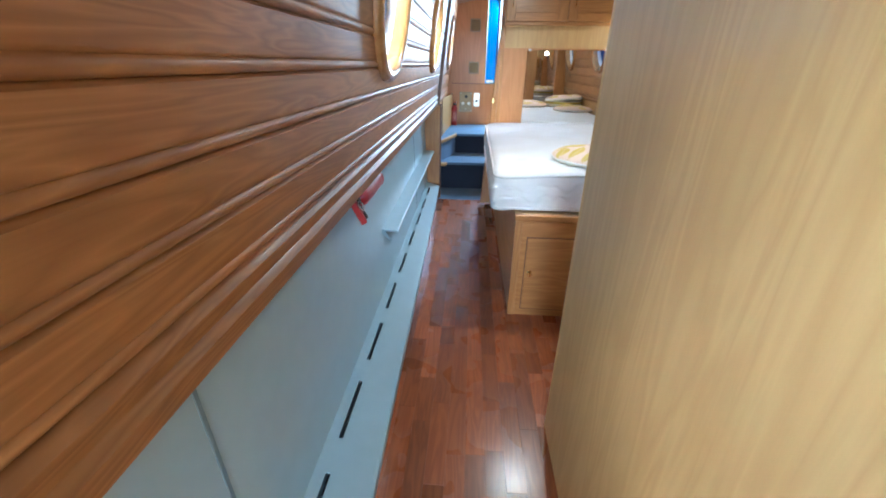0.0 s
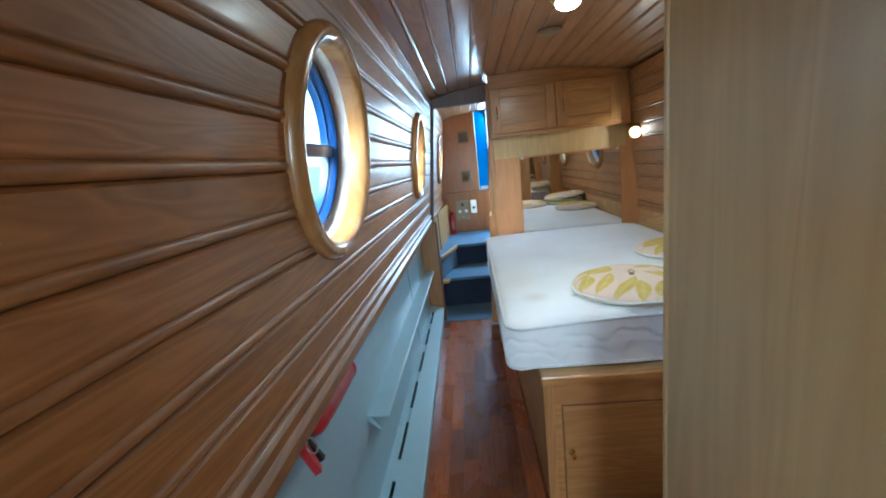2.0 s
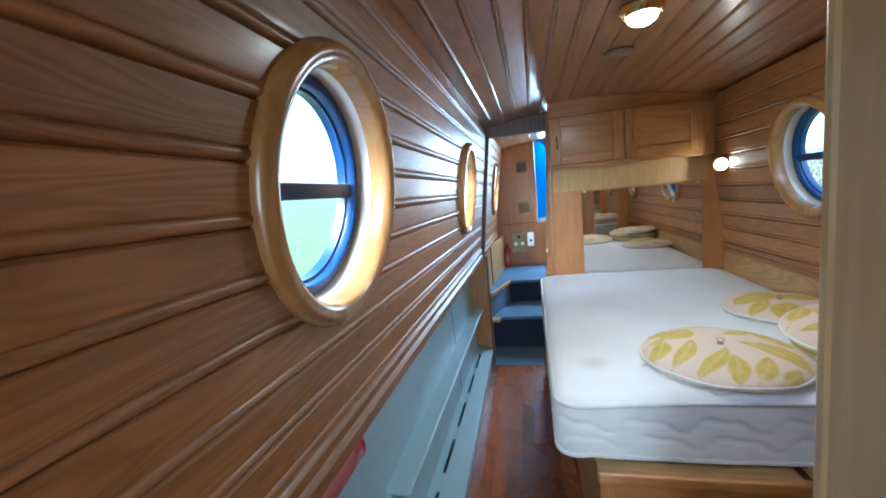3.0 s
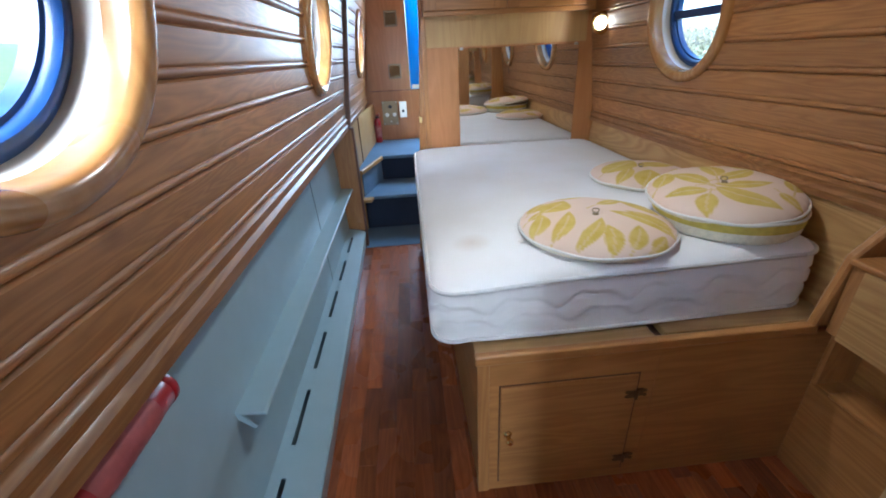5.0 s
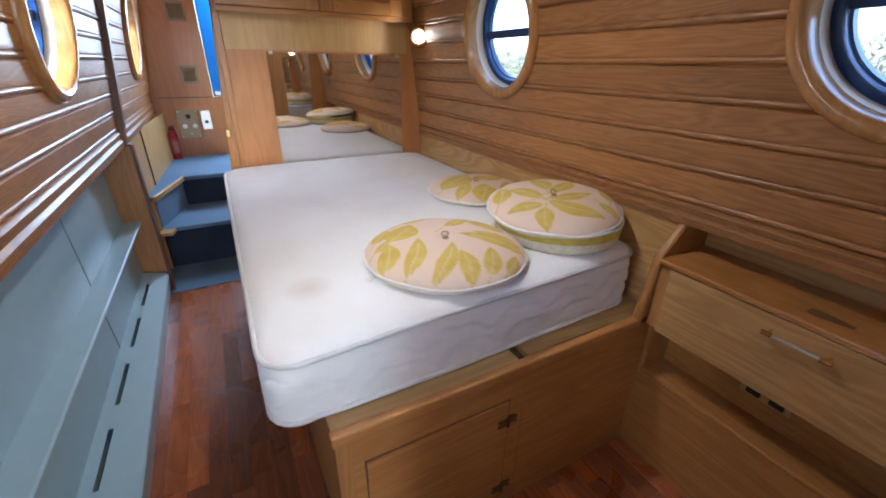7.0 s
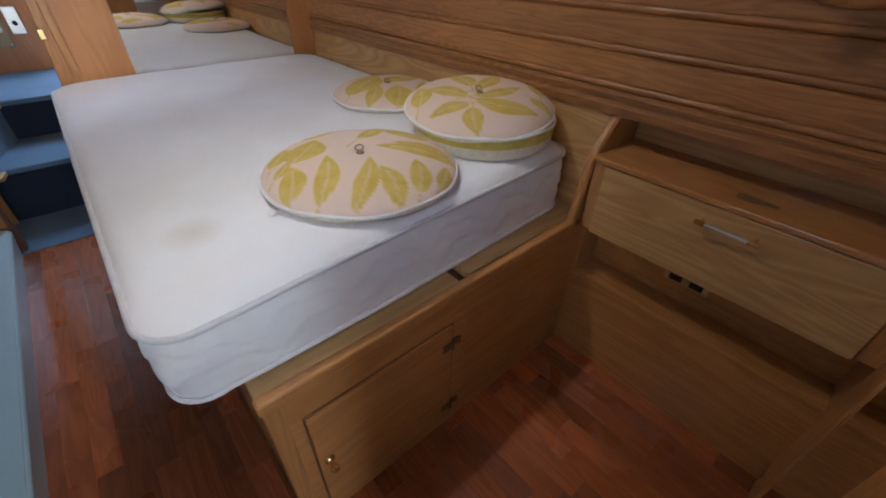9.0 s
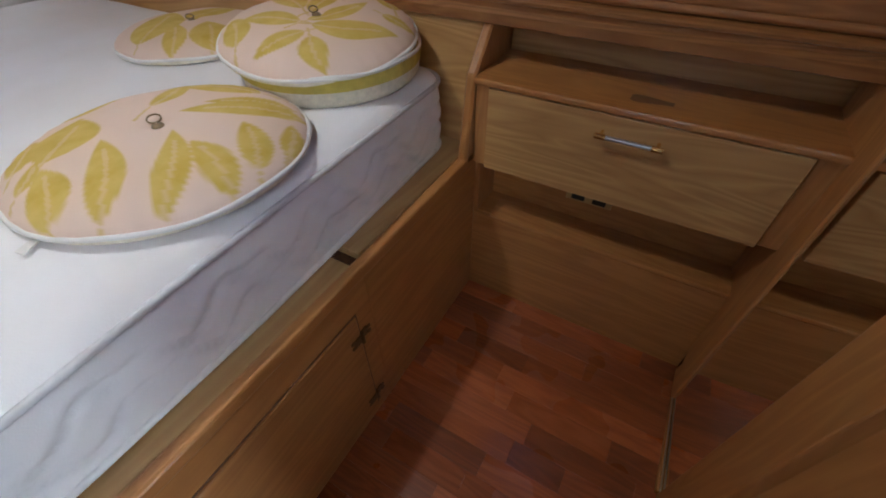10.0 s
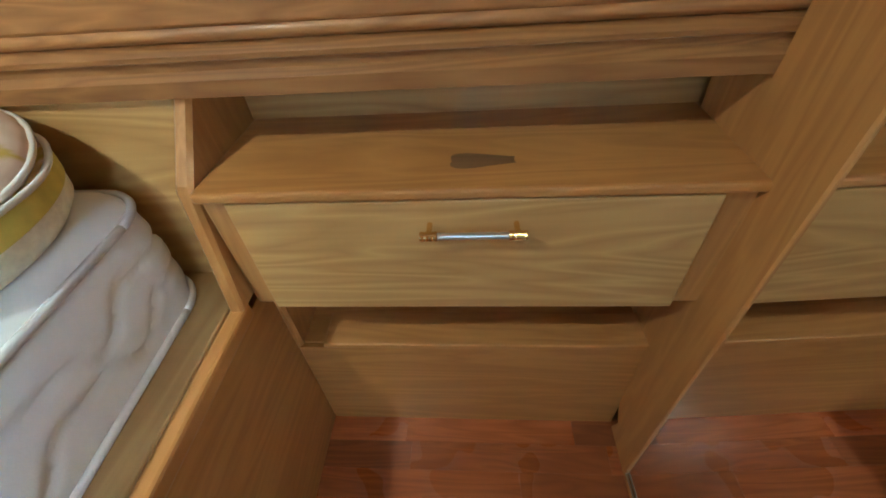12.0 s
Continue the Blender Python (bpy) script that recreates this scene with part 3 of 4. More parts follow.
# ---------------------------------------------------------------- bed
bed = thing("box_bed", "built-in oak veneered bed base with a cupboard door", "bed")
part("front_panel", box(-0.095, 1.0, 1.955, 1.973, 0.0, 0.565, 0.002), OAK_X, bed)
part("corner_post", box(-0.099, -0.062, 1.950, 1.99, 0.0, 0.565, 0.003), OAK_Z, bed)
part("side_panel", box(-0.095, -0.077, 1.99, 3.86, 0.0, 0.565, 0.002), OAK_Y, bed)
part("nosing", box(-0.105, 0.93, 1.944, 1.972, 0.563, 0.597, 0.006), OAK_X, bed)
part("front_slat", box(-0.10, 0.440, 1.972, 2.09, 0.572, 0.592, 0.003), ASH_X, bed, "pale unvarnished slat")
part("front_slat", box(0.470, 1.01, 1.972, 2.09, 0.578, 0.600, 0.003), ASH_X, bed, "pale unvarnished slat")
part("deck", box(-0.10, 1.1, 2.09, 3.86, 0.565, 0.590, 0.002), OAK_X, bed)
part("under_board", box(0.40, 0.50, 1.972, 2.09, 0.555, 0.565, 0.001), DARK_WOOD, bed)
part("upright_strip", box(0.455, 0.458, 1.9535, 1.9555, 0.0, 0.565, 0), OAK_Z, bed)
door = part("cupboard_door", box(-0.028, 0.400, 1.949, 1.964, 0.045, 0.470, 0.003), OAK_X, bed)
part("door_gap", box(-0.033, 0.405, 1.9535, 1.9565, 0.040, 0.475, 0), DARK_WOOD, bed)
knob_m = Matrix.Translation((-0.003, 1.949, 0.272)) @ pose(0, 0, 0, 90, 0, 0)
part("knob", lathe([(0.0, 0.038), (0.007, 0.0372), (0.0118, 0.030), (0.010, 0.024), (0.006, 0.018), (0.0065, 0.008), (0.013, 0.004), (0.0145, 0.0), (0, 0)], 20, m=knob_m), BRASS, door, "polished brass knob", smooth=50)
for z in (0.392, 0.100):
    bm = box(0.374, 0.397, 1.946, 1.950, z - 0.014, z + 0.014, 0.001)
    box(0.404, 0.427, 1.951, 1.956, z - 0.014, z + 0.014, 0.001, bm)
    for k in range(3):
        lathe([(0, -0.006), (0.005, -0.006), (0.005, 0.006), (0, 0.006)], 10, bm, Matrix.Translation((0.401, 1.946, z - 0.013 + 0.013 * k)))
    for px, pz in ((0.371, 0.009), (0.371, -0.009), (0.430, 0.009), (0.430, -0.009)):
        lathe([(0, 0.002), (0.006, 0.002), (0.007, 0), (0, 0)], 10, bm, Matrix.Translation((px, 1.951 if px > 0.4 else 1.949, z + pz)) @ pose(0, 0, 0, 90, 0, 0))
    part("hinge", bm, HINGE, door, "tarnished decorative hinge")
# end board with its shaped edge, and the sloping panel beside the mattress
part("end_board", prism([(0.905, 0.592), (0.944, 0.818), (1.044, 0.928), (1.18, 0.928), (1.18, 0.0), (1.0, 0.0), (1.0, 0.592)], "y", 1.943, 1.970, 0.006), OAK_Z, bed)
part("wall_panel", prism([(0.995, 0.58), (1.030, 0.915), (1.046, 0.915), (1.012, 0.58)], "y", 1.970, 3.86, 0.001), ASH_Y, bed)

bed.location = (0, 0.004, 0)


# the mattress: rounded corners, crowned top, wavy quilted side
def mattress():
    x0, x1, y0, y1, z0, z1, rc = -0.212, 0.985, 2.020, 3.855, 0.603, 0.787, 0.085
    t = thing("mattress", "white quilted mattress with grey piping, a faint stain", "mattress")
    skew = 0.045 / 1.19

    def outline(inset, n=14):
        pts = []
        for cx, cy, a0 in ((x1 - rc, y0 + rc, -90), (x1 - rc, y1 - rc, 0), (x0 + rc, y1 - rc, 90), (x0 + rc, y0 + rc, 180)):
            for i in range(n + 1):
                a = radians(a0 + 90 * i / n)
                r = rc - inset
                pts.append((cx + r * math.cos(a), cy + r * math.sin(a)))
        out = []
        for i in range(len(pts)):
            p, q = Vector(pts[i]), Vector(pts[(i + 1) % len(pts)])
            k = max(1, int((q - p).length / 0.012))
            for j in range(k):
                out.append(p.lerp(q, j / k))
        return out
    base = outline(0)
    cx, cy = (x0 + x1) / 2, (y0 + y1) / 2
    bm = bmesh.new()
    rows = []
    length = 0
    cum = [0]
    for i in range(1, len(base)):
        cum.append(cum[-1] + (base[i] - base[i - 1]).length)

    def shear(p):
        f = max(0.0, 1 - (p.y - y0) / 0.9)
        return Vector((p.x, p.y + max(0, p.x - 0.25) * skew * 0.95 * f + max(0, -0.05 - p.x) * 0.05 * f))

    def sag(x, y, f):
        """The overhanging edge droops, more at the top than underneath."""
        top = 0.030 * min(1.0, max(0.0, (0.25 - x) / 0.46)) ** 1.5
        low = 0.022 * min(1.0, max(0.0, (-0.115 - x) / 0.10))
        return (low + (top - low) * f) * max(0.25, 1 - max(0.0, y - y0) / 1.2)
    n_side = 24
    for k in range(n_side + 1):
        f = k / n_side
        z = z0 + (z1 - z0) * f
        bulge = 0.012 * math.sin(math.pi * f) ** 0.6 - 0.004
        row = []
        for i, p in enumerate(base):
            s = cum[i]
            wave = 0.0
            if 0.10 < f < 0.92:
                for w0, turn in ((0.34, 0.0), (0.64, 1.1)):
                    ph = 2 * math.pi * s / 0.21 + turn
                    c = w0 + 0.10 * math.sin(ph) + 0.05 * math.sin(2 * ph + 1.0)
                    wave -= 0.0105 * math.exp(-((f - c) / 0.032) ** 2)
            puff = 0.0025 * noise.noise(Vector((s * 9, f * 5, 0)))
            if i == 0:
                d = Vector((0, -1))
            a, b = base[i - 1], base[(i + 1) % len(base)]
            tdir = (b - a).normalized()
            d = Vector((tdir.y, -tdir.x))
            q = shear(p) + d * (bulge + wave + puff)
            row.append(bm.verts.new((q.x, q.y, z - sag(q.x, q.y, f))))
        rows.append(row)
    for a, b in zip(rows, rows[1:]):
        for i in range(len(a)):
            j = (i + 1) % len(a)
            bm.faces.new((a[i], a[j], b[j], b[i]))
    bm.faces.new(rows[0])
    part("side_border", bm, MATTRESS, t, smooth=180)
    # top: rings drawn inwards
    bm = bmesh.new()
    ring_rows = []
    for k, (f, h) in enumerate([(1.0, 0.0), (0.985, 0.012), (0.96, 0.020), (0.92, 0.025), (0.8, 0.028), (0.6, 0.029), (0.4, 0.028), (0.2, 0.029), (0.02, 0.029)]):
        row = []
        for p in base:
            q = shear(p)
            w = Vector((cx + (q.x - cx) * f, cy + (q.y - cy) * f))
            if k > 0:
                w = Vector((cx + (q.x - cx) * (1 - (1 - f) * (1.0 if f < 0.8 else 1.0)), cy + (q.y - cy) * (1 - (1 - f) * (0.62 if f > 0.5 else 1.0))))
            dz = 0.004 * noise.noise(Vector((w.x * 5, w.y * 5, 3))) if k > 1 else 0
            row.append(bm.verts.new((w.x, w.y, z1 + h + dz - sag(w.x, w.y, 1.0))))
        ring_rows.append(row)
    for a, b in zip(ring_rows, ring_rows[1:]):
        for i in range(len(a)):
            j = (i + 1) % len(a)
            bm.faces.new((a[i], a[j], b[j], b[i]))
    bm.faces.new(ring_rows[-1])
    part("top_panel", bm, MATTRESS, t, smooth=180)
    for z, nm in ((z1 + 0.001, "piping"), (z0 + 0.004, "piping")):
        pts = []
        for i in range(0, len(base), 2):
            q = shear(base[i])
            pts.append(Vector((cx + (q.x - cx) * 1.004, cy + (q.y - cy) * 1.002, z - sag(q.x, q.y, 1.0 if z > 0.7 else 0.0))))
        pts.append(pts[0].copy())
        part(nm, tube(pts, 0.0065, 8), PIPING if z > 0.7 else MATTRESS, t, smooth=180)
    # flat pale scrap standing for a tiny curled thread
    part("care_label", prism([(0.085, 2.21), (0.115, 2.225), (0.118, 2.240), (0.082, 2.228)], "z", 0.8185, 0.8205, 0), WHITE_PLASTIC, t)
    return t


mattress()


# ---------------------------------------------------------------- cushions
def cushion(label, r, height, seed, print_leaves=(), flat=0.25):
    """A round box cushion with its base at the origin."""
    rng = random.Random(seed)
    t = tagged(new("cushion"), label, "cushion", "round cushions on the bed")
    leaves = []
    for stem in range(7):
        bx, by, ba = rng.uniform(-0.7, 0.7) * r, rng.uniform(-0.7, 0.7) * r, rng.uniform(0, 2 * math.pi)
        for i in range(7):
            a = ba + (i - 3) * 0.62 + rng.uniform(-0.15, 0.15)
            ln = r * rng.uniform(0.6, 0.95)
            off = r * rng.uniform(0.05, 0.4)
            leaves.append((bx + off * math.cos(a), by + off * math.sin(a), a, ln, ln * rng.uniform(0.14, 0.21)))
    kept = []
    for lf in leaves:
        mx, my = lf[0] + math.cos(lf[2]) * lf[3] / 2, lf[1] + math.sin(lf[2]) * lf[3] / 2
        if all(math.hypot(mx - k[5], my - k[6]) > 0.34 * r for k in kept):
            kept.append((*lf, mx, my))

    if print_leaves:
        kept = [(u0, v0, math.atan2(v1 - v0, u1 - u0), math.hypot(u1 - u0, v1 - v0), 1.15 * w * math.hypot(u1 - u0, v1 - v0), 0, 0) for u0, v0, u1, v1, w in print_leaves]

    def ink(x, y):
        best = 0.0
        for ox, oy, a, ln, wd, _, _ in kept:
            u = ((x - ox) * math.cos(a) + (y - oy) * math.sin(a)) / ln
            v = (-(x - ox) * math.sin(a) + (y - oy) * math.cos(a))
            v += 0.07 * ln * math.sin(u * 3)
            if 0 < u < 1:
                w = wd * math.sin(math.pi * u ** 0.8) ** 0.85
                k = min(1, max(0, (w - abs(v)) / 0.004))
                if abs(v) < 0.0035 and u < 0.8:
                    k *= 0.65
                best = max(best, k)
            elif -0.3 < u <= 0 and abs(v) < 0.003:
                best = max(best, 0.7)
        return best

    def dome(rr, h, material, nm, z0, printed):
        bm = bmesh.new()
        nr, na = 70, 180
        lay = bm.verts.layers.float.new("print")
        rows = []
        for i in range(nr + 1):
            f = i / nr
            if i == 0:
                v = bm.verts.new((0, 0, z0 + h))
                rows.append([v])
                continue
            row = []
            for j in range(na):
                a = 2 * math.pi * j / na
                x, y = rr * f * math.cos(a), rr * f * math.sin(a)
                z = z0 + h * (1 - f ** 3.2) ** 0.62
                z -= 0.010 * math.exp(-((f * rr) / 0.02) ** 2)
                z += 0.005 * noise.noise(Vector((x * 9, y * 9, seed))) * (1 - f ** 6)
                if f > 0.82:
                    z += 0.0018 * math.sin(a * 34 + seed) * (f - 0.82) / 0.18
                row.append(bm.verts.new((x, y, z)))
            rows.append(row)
        for v in bm.verts:
            v[lay] = ink(v.co.x, v.co.y) if printed else 0.0
        for a_, b_ in zip(rows, rows[1:]):
            for j in range(na):
                k = (j + 1) % na
                if len(a_) == 1:
                    bm.faces.new((a_[0], b_[j], b_[k]))
                else:
                    bm.faces.new((a_[j], b_[j], b_[k], a_[k]))
        return part(nm, bm, material, t, smooth=180)
    band = height * flat
    dome(r, height - band, LEAF, "top_cover", band, True)
    part("border", lathe([(0, 0.0), (r * 0.93, 0.0), (r * 0.985, band * 0.2), (r * 1.0, band * 0.6), (r * 0.995, band)], 90), FLEECE, t, smooth=60)
    for v in t.children[-1].data.vertices:
        a = math.atan2(v.co.y, v.co.x)
        k = 1 + (0.030 if flat > 0.5 else 0.004) * noise.noise(Vector((9 * math.cos(a), 9 * math.sin(a), seed)))
        v.co.x, v.co.y = v.co.x * k, v.co.y * k
    if flat > 0.5:
        part("mustard_band", lathe([(r * 1.004, band * 0.55), (r * 1.010, band * 0.8), (r * 0.995, band * 1.02)], 90), MUSTARD, t, "mustard yellow cloth band", smooth=60)
    part("piping", tube([(r * 1.003 * math.cos(a), r * 1.003 * math.sin(a), band + 0.002 * math.sin(7 * a)) for a in [2 * math.pi * k / 90 for k in range(91)]], 0.0042, 8), WHITE_PLASTIC, t, smooth=180)
    part("button", lathe([(0, 0.010), (0.009, 0.008), (0.012, 0.002), (0.010, -0.002), (0, -0.002)], 16, m=Matrix.Translation((0, 0, height - 0.012))), OLDBRASS, t, "small covered button", smooth=60)
    part("loop", tube([(0.004 + 0.012 * math.cos(a), 0.010 + 0.006 * math.sin(a), height + 0.002 + 0.005 * math.sin(a)) for a in [2 * math.pi * k / 14 for k in range(15)]], 0.0016, 6), OLDBRASS, t, smooth=180)
    return t


MT = 0.816
# leaves of the print: foot, tip, half width as a share of the length
LEAVES_A = [(-0.19, -0.14, -0.08, 0.03, 0.13), (-0.14, -0.20, 0.0, -0.04, 0.12), (-0.05, -0.24, -0.01, -0.10, 0.18), (0.01, -0.23, 0.08, -0.12, 0.19), (0.07, -0.23, 0.14, -0.17, 0.20), (0.18, -0.17, 0.04, 0.0, 0.14), (-0.23, -0.08, -0.17, 0.04, 0.22), (-0.16, 0.05, -0.05, 0.16, 0.30), (-0.20, 0.08, -0.13, 0.17, 0.24), (0.20, -0.03, 0.12, 0.14, 0.18), (0.19, -0.13, 0.09, 0.0, 0.13), (-0.22, 0.02, -0.16, 0.07, 0.2), (-0.08, 0.21, 0.06, 0.20, 0.18), (0.03, 0.06, 0.17, 0.17, 0.13)]
LEAVES_C = [(-0.05, -0.02, 0.13, -0.05, 0.15), (-0.06, -0.04, 0.04, -0.20, 0.20), (-0.06, -0.01, -0.11, 0.13, 0.20), (-0.09, -0.05, -0.21, -0.01, 0.22), (0.00, 0.02, 0.16, 0.08, 0.17), (0.00, 0.04, 0.05, 0.20, 0.20), (0.09, -0.12, 0.10, -0.21, 0.22), (0.14, -0.12, 0.21, -0.01, 0.20), (-0.10, -0.07, -0.16, -0.16, 0.26), (-0.19, 0.06, -0.10, 0.18, 0.20), (0.10, 0.12, 0.20, 0.10, 0.20)]
LEAVES_B = [(-0.18, -0.02, 0.02, 0.12, 0.24), (0.0, 0.02, 0.18, 0.03, 0.28), (-0.17, -0.13, -0.06, -0.01, 0.18), (-0.09, -0.19, 0.0, -0.07, 0.34), (0.02, -0.20, 0.13, -0.06, 0.20), (0.13, -0.13, 0.20, -0.04, 0.24), (0.02, 0.16, 0.12, 0.17, 0.26)]
ca = cushion("round cushion printed with mustard leaves, flat on the mattress", 0.246, 0.066, 3, LEAVES_A)
ca.matrix_world = Matrix.Translation((0.352, 2.270, MT))
cb = cushion("round mustard leaf cushion further up the mattress", 0.215, 0.060, 8, LEAVES_B)
cb.matrix_world = Matrix.Translation((0.80, 2.80, MT))
cd = cushion("upturned round cushion with pale fleece base under another", 0.216, 0.072, 15, flat=0.95)
cd.matrix_world = Matrix.Translation((0.80, 2.27, MT))
cc = cushion("round leaf cushion stacked on top of another cushion", 0.228, 0.066, 21, LEAVES_C)
cc.matrix_world = Matrix.Translation((0.795, 2.29, MT + 0.072)) @ pose(0, 0, 0, 4, -4, 0)

# ---------------------------------------------------------------- fitted unit between bed and wardrobe
low = thing("low_locker", "low oak locker along the side with an open top ledge", "locker")
part("front", box(0.997, 1.015, 1.192, 1.957, 0.0, 0.352, 0.002), OAK_Y, low)
part("top_ledge", box(1.010, 1.14, 1.192, 1.957, 0.348, 0.356, 0.002), OAK_Y, low)
part("ledge_lip", box(0.994, 1.085, 1.192, 1.897, 0.354, 0.369, 0.004), OAK_Y, low)
part("back_board", box(1.128, 1.138, 1.192, 1.957, 0.356, 0.60, 0), OAK_Y, low)
unit = thing("drawer_unit", "wall-hung oak unit with one wide pale drawer", "drawer unit")
part("top_shelf", box(0.930, 1.178, 1.192, 1.945, 0.803, 0.820, 0.005), OAK_Y, unit)
part("body", box(0.955, 1.17, 1.194, 1.943, 0.580, 0.803, 0.002), OAK_Y, unit)
part("end_fillet", box(0.944, 0.957, 1.907, 1.943, 0.578, 0.803, 0.003), OAK_Z, unit)
part("end_fillet", box(0.944, 0.957, 1.194, 1.237, 0.578, 0.803, 0.003), OAK_Z, unit)
part("upper_back_board", box(1.160, 1.174, 1.192, 1.945, 0.820, 0.905, 0.001), ASH_Y, unit, "pale back board")
part("fixing_rail", box(1.135, 1.160, 1.192, 1.945, 0.880, 0.914, 0.002), OAK, unit)
drawer = part("drawer_front", box(0.934, 0.954, 1.239, 1.905, 0.576, 0.800, 0.003), ASH_Y, unit)
bm = tube([(0.908, 1.495, 0.760), (0.908, 1.625, 0.760)], 0.0048, 12)
h = part("handle", bm, STEEL, drawer, "chrome bar handle with brass ends", smooth=50)
for y in (1.500, 1.620):
    bm = tube([(0.936, y, 0.760), (0.908, y, 0.760)], 0.004, 10)
    part("stem", bm, BRASS, drawer, smooth=50)
    bm = lathe([(0.0, -0.013)] + [(0.0062 + 0.0011 * (k % 2), -0.012 + 0.003 * k) for k in range(9)] + [(0, 0.013)], 14, m=Matrix.Translation((0.908, y, 0.760)) @ pose(0, 0, 0, 90, 0, 0))
    part("ferrule", bm, BRASS, drawer, smooth=30)
knot = part("knot_mark", prism([(1.00 + 0.017 * math.cos(a) * (1 + 0.35 * math.sin(3 * a)), 1.545 + 0.062 * math.sin(a) * (1 + 0.3 * math.cos(2 * a))) for a in [2 * math.pi * k / 22 for k in range(22)]], "z", 0.8195, 0.8204, 0), wood("knot_wood", (0.22, 0.11, 0.045), (0.12, 0.06, 0.028), "y", 0.4, 0.2), unit, "dark knot in the timber")
sock = thing("double_outlet", "pale double outlet with two black sockets in the open recess", "outlet")
part("plate", box(1.119, 1.128, 1.555, 1.695, 0.425, 0.470, 0.002), ASH, sock)
for y in (1.578, 1.642):
    part("socket", box(1.112, 1.121, y - 0.005, y + 0.035, 0.434, 0.462, 0.002), BLACK, sock)

# ---------------------------------------------------------------- bulkhead at the bed's foot: mirror, cupboards, lamps
bulk = tagged(part("wall_bulkhead", box(-0.115, 1.05, 3.880, 3.90, 0.0, 1.60, 0), CHERRY), "reddish timber bulkhead at the head of the bed", "wall", "", "structure")
part("return_panel", box(-0.115, -0.095, 3.90, 4.12, 0.0, 1.99, 0.002), CHERRY, bulk)
part("edge_post", box(-0.122, -0.09, 3.868, 3.90, 0.0, 1.585, 0.004), OAK_Z, bulk)
# paler strip over the bulkhead, the lamp's glow on it put into the colour
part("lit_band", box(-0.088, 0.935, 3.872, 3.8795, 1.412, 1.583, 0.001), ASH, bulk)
wm = thing("bed_mirror", "frameless rectangular mirror fixed above the mattress", "mirror")
part("glass", box(0.108, 0.892, 3.872, 3.879, 0.80, 1.402, 0.0015), MIRROR, wm)
for x in (0.13, 0.87):
    part("clip", box(x - 0.01, x + 0.01, 3.868, 3.874, 1.392, 1.408, 0.001), STEEL, wm)
cup = thing("overhead_cupboard", "oak overhead cupboard with two panelled doors above the bed", "cupboard")
part("carcass", box(-0.105, 0.935, 3.785, 4.12, 1.585, 1.93, 0.002), OAK_X, cup)
xs = [-0.105 + 1.04 * i / 14 for i in range(15)]
part("frieze", prism([(-0.105, 1.925)] + [(0.935, 1.925)] + [(x, ceil_z(x) + 0.009) for x in reversed(xs)], "y", 3.772, 3.79, 0.002), OAK_X, cup)
part("frieze_bead", prism([(x, ceil_z(x) - 0.022) for x in xs] + [(x, ceil_z(x) - 0.006) for x in reversed(xs)], "y", 3.764, 3.772, 0.002), OAK_X, cup)
part("light_rail", box(-0.105, 0.935, 3.772, 3.786, 1.575, 1.60, 0.003), OAK_X, cup)
part("end_stile", box(0.868, 0.935, 3.774, 3.786, 1.60, 1.925, 0.003), OAK_Z, cup)
for x0, x1 in ((-0.095, 0.385), (0.393, 0.862)):
    d = part("door", box(x0 + 0.07, x1 - 0.07, 3.766, 3.776, 1.665, 1.86, 0.001), OAK_X, cup, "panelled oak door")
    part("stile", box(x0, x0 + 0.07, 3.758, 3.778, 1.603, 1.922, 0.003), OAK_Z, d)
    part("stile", box(x1 - 0.07, x1, 3.758, 3.778, 1.603, 1.922, 0.003), OAK_Z, d)
    part("rail", box(x0 + 0.07, x1 - 0.07, 3.758, 3.778, 1.603, 1.665, 0.003), OAK_X, d)
    part("rail", box(x0 + 0.07, x1 - 0.07, 3.758, 3.778, 1.86, 1.922, 0.003), OAK_X, d)
    hx = x0 + 0.045
    part("handle", tube([(hx, 3.758, 1.70), (hx, 3.735, 1.715), (hx, 3.732, 1.75), (hx, 3.735, 1.785), (hx, 3.758, 1.80)], 0.005, 8), BRASS, d, "brass bow handle", smooth=60)

rl = thing("reading_lamp", "round brass bulkhead lamp, lit, on the side wall", "lamp")
m = look((0.945, 3.70, 1.50), (1.45, 4.36, 1.54))
part("base", lathe([(0, -0.02), (0.058, -0.02), (0.062, -0.008), (0.058, 0.008), (0.046, 0.024), (0.036, 0.020), (0.033, 0.013), (0, 0.012)], 32, m=m), BRASS, rl, smooth=40)
part("glass", lathe([(0.034, 0.014), (0.030, 0.021), (0.018, 0.026), (0, 0.028)], 28, m=m), BULB, rl, smooth=60)
cl = thing("ceiling_lamp", "round brass ceiling lamp with frosted glass, lit", "lamp")
m = Matrix.Translation((0.156, 2.36, 2.033)) @ pose(0, 0, 0, 180, 0, 0)
part("base", lathe([(0, 0), (0.072, 0), (0.075, 0.008), (0.068, 0.024), (0.056, 0.034), (0.050, 0.030), (0.0, 0.026)], 36, m=m), BRASS, cl, smooth=40)
part("glass", lathe([(0.050, 0.030), (0.046, 0.046), (0.033, 0.056), (0.0, 0.060)], 32, m=m), BULB, cl, smooth=60)
for k in range(3):
    a = 2.1 * k + 0.5
    part("screw", lathe([(0, 0.012), (0.006, 0.010), (0.007, 0)], 10, m=m @ Matrix.Translation((0.062 * math.cos(a), 0.062 * math.sin(a), 0.028))), BRASS, cl)
cv = thing("ceiling_vent", "low round dark metal mushroom vent in the ceiling", "vent")
m = Matrix.Translation((0.178, 2.84, 2.034)) @ pose(0, 0, 0, 180, 0, 0)
